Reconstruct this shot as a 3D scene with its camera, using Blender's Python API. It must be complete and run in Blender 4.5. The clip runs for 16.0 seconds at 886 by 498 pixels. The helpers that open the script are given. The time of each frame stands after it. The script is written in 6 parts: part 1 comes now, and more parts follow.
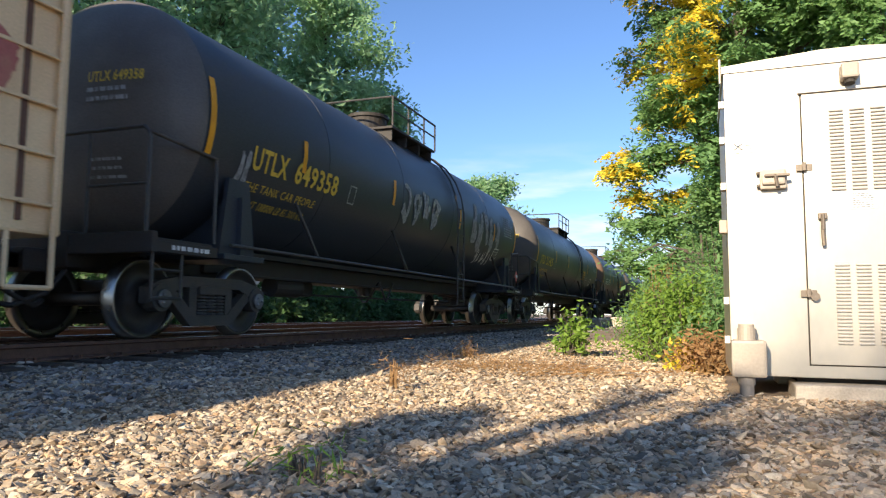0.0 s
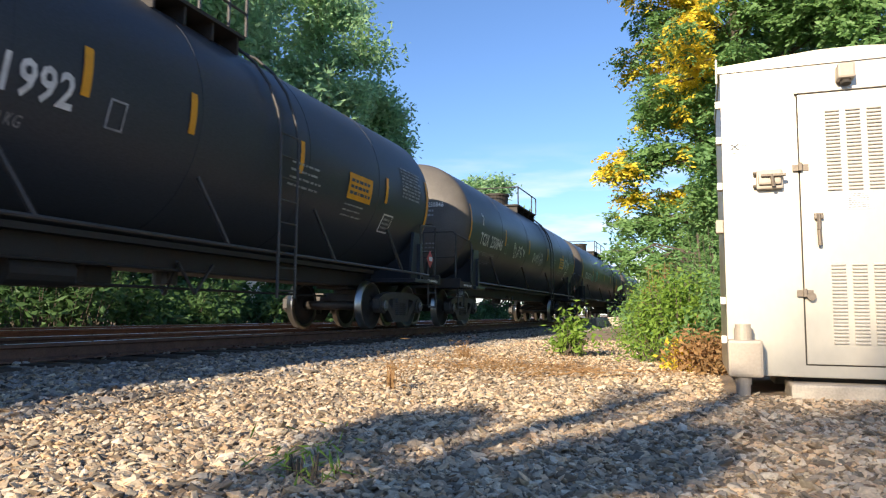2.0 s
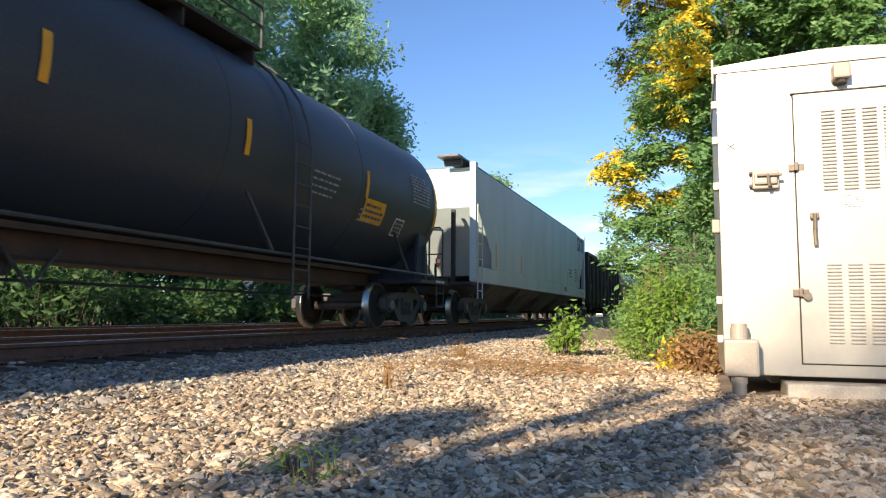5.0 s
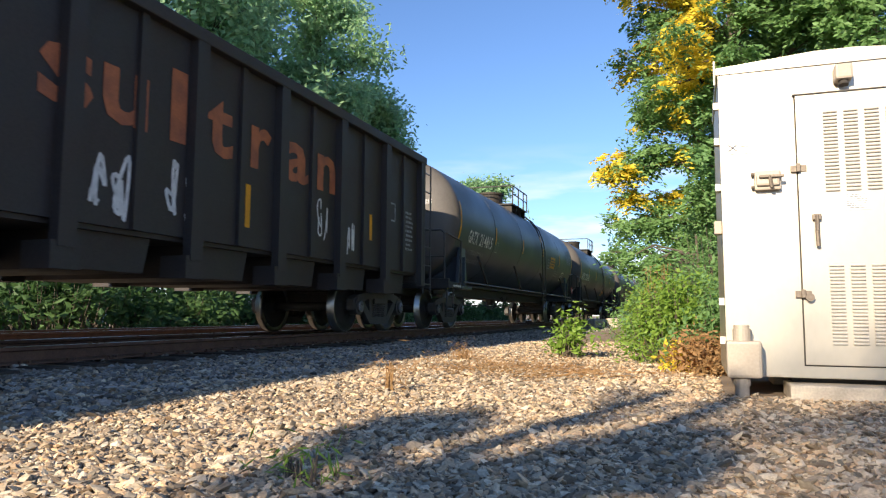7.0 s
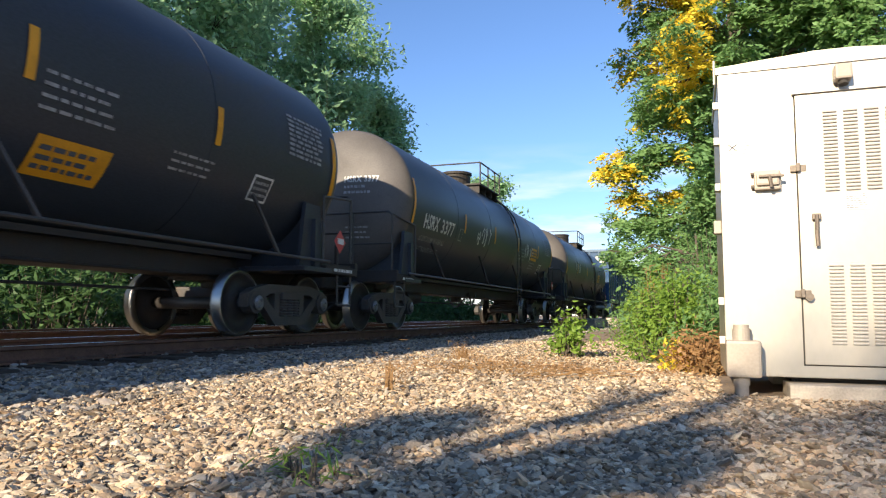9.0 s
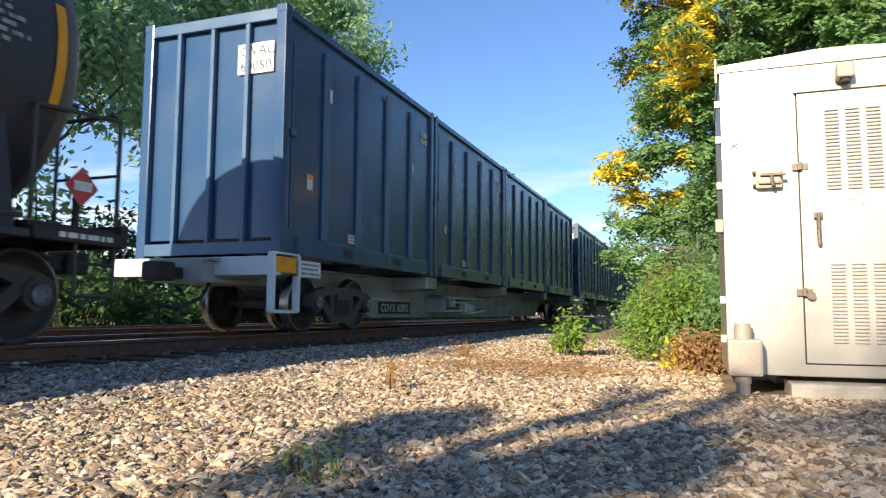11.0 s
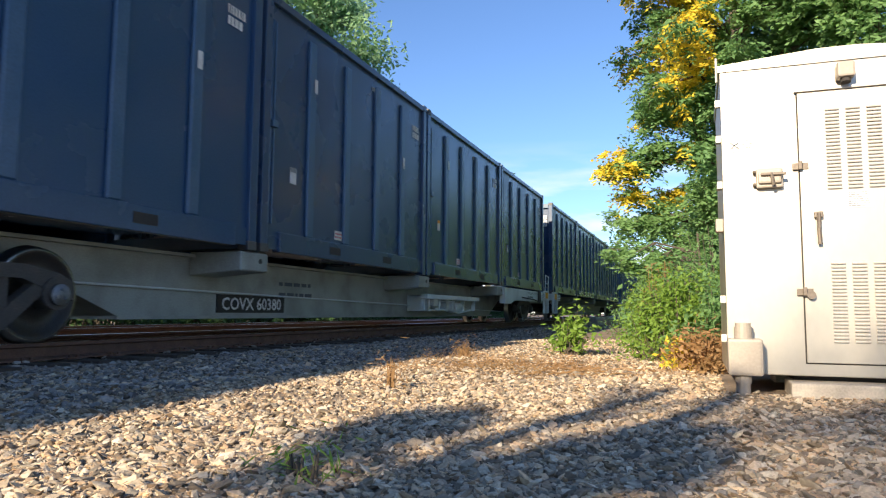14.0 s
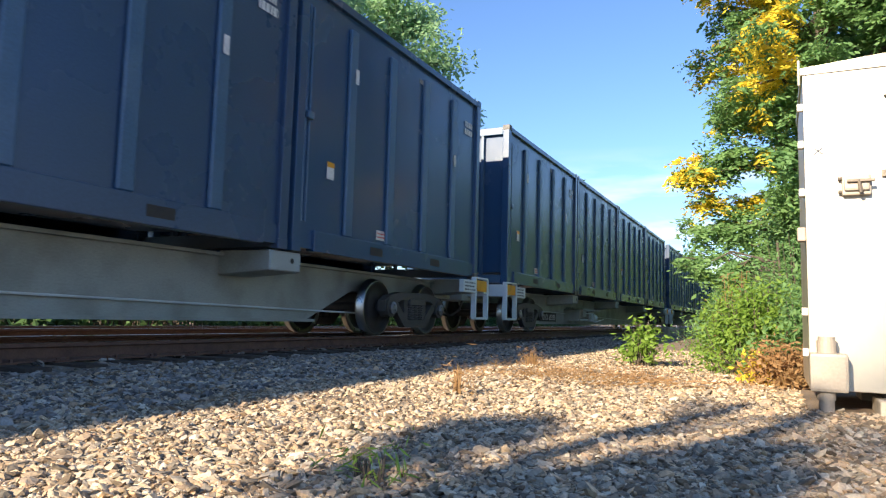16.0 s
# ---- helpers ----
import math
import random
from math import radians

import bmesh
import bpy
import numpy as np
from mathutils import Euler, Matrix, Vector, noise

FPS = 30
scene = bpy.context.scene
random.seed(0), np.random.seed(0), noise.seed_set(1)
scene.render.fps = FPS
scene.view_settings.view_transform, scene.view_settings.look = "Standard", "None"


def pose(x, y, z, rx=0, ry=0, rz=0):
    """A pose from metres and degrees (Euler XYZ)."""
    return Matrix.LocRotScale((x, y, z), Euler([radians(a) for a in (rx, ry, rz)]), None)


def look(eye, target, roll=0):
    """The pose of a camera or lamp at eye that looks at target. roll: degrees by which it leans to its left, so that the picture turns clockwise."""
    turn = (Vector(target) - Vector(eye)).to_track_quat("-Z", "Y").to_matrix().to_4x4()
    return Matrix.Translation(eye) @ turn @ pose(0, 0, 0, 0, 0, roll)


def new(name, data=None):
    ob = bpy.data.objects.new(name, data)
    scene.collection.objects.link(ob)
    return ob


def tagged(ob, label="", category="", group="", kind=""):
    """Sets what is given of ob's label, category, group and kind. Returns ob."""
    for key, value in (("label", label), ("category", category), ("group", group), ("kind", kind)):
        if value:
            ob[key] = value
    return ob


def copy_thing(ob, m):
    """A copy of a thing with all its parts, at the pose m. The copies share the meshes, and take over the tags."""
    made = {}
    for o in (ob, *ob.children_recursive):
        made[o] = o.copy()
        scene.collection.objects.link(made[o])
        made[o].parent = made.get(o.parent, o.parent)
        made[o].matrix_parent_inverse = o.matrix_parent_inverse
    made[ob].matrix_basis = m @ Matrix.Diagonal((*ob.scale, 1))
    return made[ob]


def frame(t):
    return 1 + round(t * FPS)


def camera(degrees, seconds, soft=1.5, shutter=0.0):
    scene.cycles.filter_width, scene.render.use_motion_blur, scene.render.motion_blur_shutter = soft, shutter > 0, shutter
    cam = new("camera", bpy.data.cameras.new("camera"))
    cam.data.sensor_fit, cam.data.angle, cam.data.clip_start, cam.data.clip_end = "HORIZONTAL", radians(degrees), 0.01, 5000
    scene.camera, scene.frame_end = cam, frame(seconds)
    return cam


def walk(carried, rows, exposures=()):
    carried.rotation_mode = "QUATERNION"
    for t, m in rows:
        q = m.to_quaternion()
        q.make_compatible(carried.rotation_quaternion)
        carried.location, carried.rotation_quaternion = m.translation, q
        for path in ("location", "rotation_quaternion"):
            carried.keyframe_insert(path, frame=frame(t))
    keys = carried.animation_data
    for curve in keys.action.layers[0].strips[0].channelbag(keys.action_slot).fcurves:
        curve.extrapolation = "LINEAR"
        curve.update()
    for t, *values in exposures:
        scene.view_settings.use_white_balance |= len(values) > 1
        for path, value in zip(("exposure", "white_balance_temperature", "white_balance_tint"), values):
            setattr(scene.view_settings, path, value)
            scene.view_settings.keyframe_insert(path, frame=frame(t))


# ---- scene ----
cam = camera(64.6, 16.0, soft=1.2, shutter=0.05)
PATH = [
    (0.0, pose(0, 0, 0.52, 95.25, -0.46, 20.26)),
    (0.5, pose(0, 0, 0.52, 95.43, -0.40, 20.17)),
    (1.0, pose(0, 0, 0.52, 95.32, -0.42, 20.21)),
    (1.5, pose(0, 0, 0.52, 95.22, -0.37, 20.03)),
    (2.0, pose(0, 0, 0.52, 95.25, -0.43, 20.02)),
    (2.5, pose(0, 0, 0.52, 95.25, -0.47, 19.96)),
    (3.0, pose(0, 0, 0.52, 95.25, -0.42, 19.98)),
    (3.5, pose(0, 0, 0.52, 95.20, -0.46, 19.97)),
    (4.0, pose(0, 0, 0.52, 95.24, -0.46, 19.93)),
    (6.5, pose(0, 0, 0.52, 95.17, -0.33, 19.54)),
    (7.0, pose(0, 0, 0.52, 95.38, -0.30, 19.92)),
    (7.5, pose(0, 0, 0.52, 95.28, -0.35, 19.90)),
    (8.0, pose(0, 0, 0.52, 95.30, -0.38, 19.89)),
    (8.5, pose(0, 0, 0.52, 95.27, -0.34, 19.88)),
    (9.0, pose(0, 0, 0.52, 95.33, -0.34, 19.89)),
    (11.5, pose(0, 0, 0.52, 95.21, -0.35, 20.01)),
    (12.0, pose(0, 0, 0.52, 95.30, -0.38, 19.94)),
    (12.5, pose(0, 0, 0.52, 95.30, -0.40, 19.95)),
    (13.0, pose(0, 0, 0.52, 95.32, -0.37, 19.95)),
    (13.5, pose(0, 0, 0.52, 95.27, -0.41, 20.05)),
    (14.0, pose(0, 0, 0.52, 95.17, -0.37, 20.02)),
    (14.5, pose(0, 0, 0.52, 94.25, -0.15, 20.70)),
    (15.0, pose(0, 0, 0.52, 95.29, -0.68, 23.27)),
    (15.5, pose(0, 0, 0.52, 95.74, -1.41, 25.39)),
    (16.0, pose(0, 0, 0.52, 95.62, -1.46, 25.49)),
]
walk(cam, PATH, [(0.0, 1.0), (14.3, 1.0), (15.5, 1.27), (16.0, 1.27)])

# The track runs along y; the train comes from far +y and passes towards -y.
TRACK_X = -6.77
RAIL_Z = 0.205
SPEED = 19.6

# ---- light ----
SUN_TRAVEL = Vector((0.553, 2.40, -1.0)).normalized()
sun_data = bpy.data.lights.new("sun", "SUN")
sun_data.energy, sun_data.angle, sun_data.color = 5.0, radians(0.6), (1.0, 0.84, 0.63)
sun = new("sun", sun_data)
sun.matrix_world = look((0, 0, 40), Vector((0, 0, 40)) + SUN_TRAVEL)
world = bpy.data.worlds.new("world")
scene.world = world
world.use_nodes = True


def build_world():
    nt = world.node_tree
    nt.nodes.clear()
    out = nt.nodes.new("ShaderNodeOutputWorld")
    bg = nt.nodes.new("ShaderNodeBackground")
    sky = nt.nodes.new("ShaderNodeTexSky")
    sky.sky_type = "NISHITA"
    sky.sun_disc = False
    to_sun = -SUN_TRAVEL
    sky.sun_elevation = math.asin(to_sun.z)
    sky.sun_rotation = math.atan2(to_sun.x, to_sun.y)
    sky.altitude, sky.air_density, sky.dust_density, sky.ozone_density = 50, 1.0, 0.1, 4.5
    # thin clouds low over the horizon
    co = nt.nodes.new("ShaderNodeTexCoord")
    mp = nt.nodes.new("ShaderNodeMapping")
    mp.inputs["Scale"].default_value = (2.6, 2.6, 15.0)
    mp.inputs["Location"].default_value = (0.35, 0.1, 0.55)
    nz = nt.nodes.new("ShaderNodeTexNoise")
    nz.inputs["Scale"].default_value, nz.inputs["Detail"].default_value = 1.9, 7
    nz.inputs["Roughness"].default_value = 0.55
    ramp = nt.nodes.new("ShaderNodeMapRange")
    ramp.inputs["From Min"].default_value, ramp.inputs["From Max"].default_value = 0.46, 0.72
    sep = nt.nodes.new("ShaderNodeSeparateXYZ")
    low = nt.nodes.new("ShaderNodeMapRange")
    low.inputs["From Min"].default_value, low.inputs["From Max"].default_value = 0.24, 0.12
    mul = nt.nodes.new("ShaderNodeMath")
    mul.operation = "MULTIPLY"
    mix = nt.nodes.new("ShaderNodeMix")
    mix.data_type = "RGBA"
    mix.inputs["B"].default_value = (6.4, 6.1, 6.3, 1)
    L = nt.links.new
    L(co.outputs["Generated"], mp.inputs["Vector"])
    L(mp.outputs["Vector"], nz.inputs["Vector"])
    L(nz.outputs["Fac"], ramp.inputs["Value"])
    L(co.outputs["Generated"], sep.inputs["Vector"])
    L(sep.outputs["Z"], low.inputs["Value"])
    L(ramp.outputs["Result"], mul.inputs[0])
    L(low.outputs["Result"], mul.inputs[1])
    L(mul.outputs["Value"], mix.inputs["Factor"])
    clear = nt.nodes.new("ShaderNodeMix")   # a clearer, deeper blue air
    clear.data_type, clear.blend_type = "RGBA", "MULTIPLY"
    clear.inputs["Factor"].default_value = 1.0
    clear.inputs["B"].default_value = (0.93, 0.95, 1.05, 1)
    L(sky.outputs["Color"], clear.inputs["A"])
    L(clear.outputs["Result"], mix.inputs["A"])
    L(mix.outputs["Result"], bg.inputs["Color"])
    bg.inputs["Strength"].default_value = 0.101
    L(bg.outputs["Background"], out.inputs["Surface"])


build_world()


# ---- materials ----
def mat(name, base, rough=0.6, metal=0.0, vary=0.25, scale=3.0, fine=40.0, bump=0.1, second=None, amount=0.5, per_piece=0.0,
        island=False, stretch=(1, 1, 1), spec=0.5):
    """A surface with two scales of variation: stains of a second colour and fine grain with relief."""
    m = bpy.data.materials.new(name)
    m.use_nodes = True
    nt = m.node_tree
    b = nt.nodes["Principled BSDF"]
    L = nt.links.new
    co = nt.nodes.new("ShaderNodeTexCoord")
    mp = nt.nodes.new("ShaderNodeMapping")
    mp.inputs["Scale"].default_value = stretch
    L(co.outputs["Object"], mp.inputs["Vector"])
    big = nt.nodes.new("ShaderNodeTexNoise")
    big.inputs["Scale"].default_value, big.inputs["Detail"].default_value = scale, 5
    small = nt.nodes.new("ShaderNodeTexNoise")
    small.inputs["Scale"].default_value, small.inputs["Detail"].default_value = fine, 4
    L(mp.outputs["Vector"], big.inputs["Vector"])
    L(mp.outputs["Vector"], small.inputs["Vector"])
    r = nt.nodes.new("ShaderNodeMapRange")
    r.inputs["From Min"].default_value, r.inputs["From Max"].default_value = 0.42, 0.68
    r.inputs["To Max"].default_value = amount
    L(big.outputs["Fac"], r.inputs["Value"])
    mix = nt.nodes.new("ShaderNodeMix")
    mix.data_type = "RGBA"
    second = second or tuple(c * (1 - vary) for c in base)
    mix.inputs["A"].default_value = (*base, 1)
    mix.inputs["B"].default_value = (*second, 1)
    L(r.outputs["Result"], mix.inputs["Factor"])
    hsv = nt.nodes.new("ShaderNodeHueSaturation")
    L(mix.outputs["Result"], hsv.inputs["Color"])
    v = nt.nodes.new("ShaderNodeMapRange")
    v.inputs["From Min"].default_value, v.inputs["From Max"].default_value = 0.25, 0.75
    v.inputs["To Min"].default_value, v.inputs["To Max"].default_value = 1 - vary, 1 + vary
    L(small.outputs["Fac"], v.inputs["Value"])
    last = v.outputs["Result"]
    if per_piece:
        if island:
            src = nt.nodes.new("ShaderNodeNewGeometry").outputs["Random Per Island"]
        else:
            src = nt.nodes.new("ShaderNodeObjectInfo").outputs["Random"]
        pr = nt.nodes.new("ShaderNodeMapRange")
        pr.inputs["To Min"].default_value, pr.inputs["To Max"].default_value = 1 - per_piece, 1 + per_piece
        L(src, pr.inputs["Value"])
        mu = nt.nodes.new("ShaderNodeMath")
        mu.operation = "MULTIPLY"
        L(last, mu.inputs[0])
        L(pr.outputs["Result"], mu.inputs[1])
        last = mu.outputs["Value"]
        if island:
            wn = nt.nodes.new("ShaderNodeTexWhiteNoise")
            wn.noise_dimensions = "1D"
            L(src, wn.inputs["W"])
            hr = nt.nodes.new("ShaderNodeMapRange")
            hr.inputs["To Min"].default_value, hr.inputs["To Max"].default_value = 0.487, 0.512
            L(wn.outputs["Value"], hr.inputs["Value"])
            L(hr.outputs["Result"], hsv.inputs["Hue"])
            sr = nt.nodes.new("ShaderNodeMapRange")
            sr.inputs["To Min"].default_value, sr.inputs["To Max"].default_value = 1.25, 0.7
            L(wn.outputs["Value"], sr.inputs["Value"])
            L(sr.outputs["Result"], hsv.inputs["Saturation"])
    L(last, hsv.inputs["Value"])
    L(hsv.outputs["Color"], b.inputs["Base Color"])
    rr = nt.nodes.new("ShaderNodeMapRange")
    rr.inputs["To Min"].default_value, rr.inputs["To Max"].default_value = max(0.05, rough - 0.15), min(1, rough + 0.15)
    L(big.outputs["Fac"], rr.inputs["Value"])
    L(rr.outputs["Result"], b.inputs["Roughness"])
    b.inputs["Metallic"].default_value = metal
    b.inputs["Specular IOR Level"].default_value = spec
    if bump:
        bp = nt.nodes.new("ShaderNodeBump")
        bp.inputs["Strength"].default_value, bp.inputs["Distance"].default_value = bump, 0.01
        L(small.outputs["Fac"], bp.inputs["Height"])
        L(bp.outputs["Normal"], b.inputs["Normal"])
    return m


def leaf_mat(name, base, second, vary=0.35):
    """Leaves: diffuse with light passing through, varied from leaf to leaf."""
    m = bpy.data.materials.new(name)
    m.use_nodes = True
    nt = m.node_tree
    L = nt.links.new
    b = nt.nodes["Principled BSDF"]
    out = nt.nodes["Material Output"]
    geo = nt.nodes.new("ShaderNodeNewGeometry")
    co = nt.nodes.new("ShaderNodeTexCoord")
    nz = nt.nodes.new("ShaderNodeTexNoise")
    nz.inputs["Scale"].default_value = 0.7
    L(co.outputs["Object"], nz.inputs["Vector"])
    add = nt.nodes.new("ShaderNodeMath")
    add.operation = "MULTIPLY_ADD"
    add.inputs[1].default_value = 0.45
    L(geo.outputs["Random Per Island"], add.inputs[0])
    sub = nt.nodes.new("ShaderNodeMath")
    sub.operation = "MULTIPLY_ADD"
    sub.inputs[1].default_value, sub.inputs[2].default_value = 1.6, -0.6
    L(nz.outputs["Fac"], sub.inputs[0])
    L(sub.outputs["Value"], add.inputs[2])
    mix = nt.nodes.new("ShaderNodeMix")
    mix.data_type = "RGBA"
    mix.inputs["A"].default_value, mix.inputs["B"].default_value = (*base, 1), (*second, 1)
    L(add.outputs["Value"], mix.inputs["Factor"])
    L(mix.outputs["Result"], b.inputs["Base Color"])
    b.inputs["Roughness"].default_value = 0.55
    b.inputs["Specular IOR Level"].default_value = 0.3
    tr = nt.nodes.new("ShaderNodeBsdfTranslucent")
    L(mix.outputs["Result"], tr.inputs["Color"])
    ms = nt.nodes.new("ShaderNodeMixShader")
    ms.inputs["Fac"].default_value = 0.45
    L(b.outputs["BSDF"], ms.inputs[1])
    L(tr.outputs["BSDF"], ms.inputs[2])
    L(ms.outputs["Shader"], out.inputs["Surface"])
    return m


M_BLACK = mat("black_tank_paint", (0.037, 0.044, 0.056), 0.42, 0, 0.2, 0.8, 60, 0.02, (0.048, 0.051, 0.056), 0.6, stretch=(1, 0.35, 1), spec=0.28)
M_BLUEBLACK = mat("blue_black_tank_paint", (0.050, 0.064, 0.080), 0.42, 0, 0.2, 0.8, 60, 0.03, (0.075, 0.08, 0.085), 0.6, spec=0.28)
M_DUSTY = mat("dusty_tank_end_paint", (0.11, 0.10, 0.092), 0.6, 0, 0.2, 1.5, 50, 0.05, (0.075, 0.068, 0.062), 0.7)
M_RUSTY_END = mat("brown_dusted_tank_end", (0.19, 0.115, 0.07), 0.65, 0, 0.25, 1.5, 50, 0.05, (0.12, 0.08, 0.055), 0.7)
M_UNDER = mat("grimy_black_steel", (0.030, 0.027, 0.025), 0.7, 0.1, 0.3, 4, 60, 0.2, (0.05, 0.035, 0.025), 0.6)
M_SILL = mat("rusty_sill_steel", (0.06, 0.033, 0.02), 0.75, 0.1, 0.3, 3, 60, 0.2, (0.11, 0.055, 0.03), 0.7)
M_TRUCK = mat("dusty_cast_steel", (0.062, 0.059, 0.057), 0.65, 0.1, 0.3, 5, 70, 0.25, (0.11, 0.09, 0.075), 0.6)
M_WHEEL = mat("wheel_plate_steel", (0.045, 0.042, 0.040), 0.5, 0.3, 0.3, 5, 60, 0.1, (0.06, 0.045, 0.035), 0.5)
M_TREAD = mat("polished_wheel_rim", (0.42, 0.41, 0.39), 0.32, 1.0, 0.1, 10, 80, 0.02)
M_YELLOW = mat("yellow_reflective_tape", (0.76, 0.34, 0.01), 0.5, 0, 0.12, 5, 60, 0.02, (0.54, 0.24, 0.015), 0.5)
M_WHITE = mat("white_stencil_paint", (0.72, 0.72, 0.70), 0.6, 0, 0.12, 9, 60, 0.0, (0.4, 0.4, 0.4), 0.6)
M_GREYTXT = mat("worn_stencil_paint", (0.34, 0.35, 0.36), 0.7, 0, 0.2, 14, 60, 0.0, (0.12, 0.12, 0.12), 0.8)
M_YTXT = mat("yellow_stencil_paint", (0.68, 0.47, 0.06), 0.6, 0, 0.12, 9, 60, 0.0, (0.5, 0.33, 0.05), 0.6)
M_RED = mat("red_placard", (0.55, 0.07, 0.07), 0.5, 0, 0.1, 9, 60, 0)
M_ORANGETXT = mat("faded_orange_paint", (0.42, 0.13, 0.05), 0.7, 0, 0.2, 4, 60, 0, (0.20, 0.08, 0.05), 0.7)
M_TEAL = mat("teal_spray_paint", (0.16, 0.46, 0.42), 0.6, 0, 0.15, 9, 60, 0)
M_STEEL = mat("galvanised_rail_steel", (0.10, 0.10, 0.10), 0.55, 0.4, 0.2, 8, 60, 0.05)
M_PIPE = mat("weathered_pipe_paint", (0.045, 0.043, 0.042), 0.5, 0.2, 0.25, 6, 60, 0.05, (0.09, 0.08, 0.07), 0.6)
M_BLUE = mat("blue_container_paint", (0.026, 0.072, 0.160), 0.24, 0, 0.14, 0.9, 50, 0.03, (0.038, 0.080, 0.150), 0.7)
M_BLUE2 = mat("dull_blue_container_paint", (0.030, 0.065, 0.138), 0.28, 0, 0.2, 0.9, 50, 0.03, (0.04, 0.074, 0.13), 0.7)
# scuffed rib blue, its base lightened to carry the sky's reflection
M_RIB = mat("scuffed_sky_lit_rib_paint", (0.045, 0.105, 0.19), 0.36, 0, 0.2, 1.5, 50, 0.03, (0.08, 0.14, 0.22), 0.7)
M_DECK = mat("pale_grey_green_car_paint", (0.33, 0.36, 0.34), 0.6, 0, 0.15, 2, 50, 0.05, (0.20, 0.21, 0.185), 0.7)
M_GOND = mat("grimy_brown_black_gondola_paint", (0.030, 0.026, 0.025), 0.6, 0, 0.25, 1.4, 50, 0.08, (0.04, 0.028, 0.023), 0.7)
M_HOP = mat("pale_grey_hopper_paint", (0.50, 0.575, 0.58), 0.5, 0, 0.06, 1.2, 50, 0.03, (0.42, 0.45, 0.44), 0.6, stretch=(1, 1, 0.3))
M_CHUTE = mat("brown_hopper_paint", (0.19, 0.155, 0.13), 0.7, 0, 0.2, 1.5, 50, 0.05, (0.09, 0.065, 0.05), 0.8)
M_PALE = mat("pale_blue_grey_car_paint", (0.62, 0.69, 0.70), 0.5, 0, 0.06, 2, 50, 0.03, (0.48, 0.52, 0.51), 0.6)
M_CAP = mat("worn_bearing_cap", (0.24, 0.25, 0.26), 0.5, 0.3, 0.2, 8, 60, 0.1, (0.12, 0.11, 0.10), 0.6)
M_NAVY = mat("dark_slate_lettering", (0.07, 0.085, 0.11), 0.6, 0, 0.1, 6, 60, 0)
M_BOX = mat("tan_boxcar_paint", (0.78, 0.58, 0.34), 0.55, 0, 0.12, 1.5, 50, 0.05, (0.60, 0.40, 0.22), 0.6)
M_PINK = mat("faded_red_spray_paint", (0.40, 0.12, 0.10), 0.6, 0, 0.15, 3, 60, 0, (0.45, 0.25, 0.15), 0.7)
M_RUST = mat("rail_rust", (0.15, 0.078, 0.052), 0.8, 0.1, 0.25, 6, 70, 0.25, (0.09, 0.05, 0.038), 0.7)
M_RAILTOP = mat("polished_rail_head", (0.55, 0.52, 0.5), 0.3, 1.0, 0.1, 12, 80, 0.02)
M_TIE = mat("creosoted_timber", (0.05, 0.038, 0.03), 0.85, 0, 0.3, 5, 50, 0.4, (0.09, 0.07, 0.055), 0.6, stretch=(0.3, 3, 1))
M_SOIL = mat("grit_between_stones", (0.30, 0.225, 0.155), 0.95, 0, 0.35, 1.3, 90, 0.6, (0.15, 0.115, 0.085), 0.8)
M_STONE = mat("grey_brown_crushed_stone", (0.43, 0.335, 0.222), 0.9, 0, 0.25, 12, 90, 0.4, (0.30, 0.228, 0.158), 0.8, per_piece=0.65, island=True)
M_STONE2 = mat("grey_track_ballast", (0.25, 0.225, 0.195), 0.9, 0, 0.25, 12, 90, 0.4, (0.17, 0.15, 0.13), 0.8, per_piece=0.7, island=True)
M_CAB = mat("bare_aluminium_cabinet", (0.49, 0.455, 0.39), 0.38, 0.66, 0.03, 1.0, 30, 0.01, (0.41, 0.365, 0.30), 0.8, stretch=(1, 1, 0.5))
M_CABTRIM = mat("dull_aluminium_trim", (0.60, 0.57, 0.52), 0.5, 0.4, 0.1, 6, 60, 0.05)
M_CABBOX = mat("beige_grey_metal_box", (0.38, 0.33, 0.27), 0.55, 0.1, 0.08, 5, 60, 0.05)
M_FIT = mat("dull_brown_metal_fitting", (0.17, 0.14, 0.11), 0.5, 0.4, 0.2, 8, 60, 0.1)
M_DARK = mat("dark_gap", (0.04, 0.035, 0.03), 0.8)
M_CONC = mat("weathered_concrete", (0.60, 0.53, 0.42), 0.9, 0, 0.15, 6, 70, 0.3, (0.36, 0.31, 0.25), 0.7)
M_BARK = mat("grey_brown_bark", (0.10, 0.08, 0.06), 0.9, 0, 0.3, 6, 40, 0.6, (0.06, 0.05, 0.04), 0.7, stretch=(3, 3, 0.5))
M_LEAF = leaf_mat("green_leaves", (0.14, 0.28, 0.10), (0.25, 0.41, 0.15))
# far-tree leaves: distance haze is mixed into the colour by paling it
M_LEAFHAZE = leaf_mat("hazed_green_leaves", (0.24, 0.42, 0.22), (0.40, 0.58, 0.31))
M_LEAFDARK = leaf_mat("deep_green_leaves", (0.055, 0.125, 0.045), (0.11, 0.20, 0.065))
M_LEAFYEL = leaf_mat("yellow_leaves", (0.80, 0.60, 0.05), (0.90, 0.74, 0.10))
M_LEAFLIME = leaf_mat("bright_weed_leaves", (0.18, 0.32, 0.05), (0.30, 0.42, 0.08))
M_DRY = leaf_mat("dry_brown_stems", (0.46, 0.27, 0.13), (0.36, 0.24, 0.11))


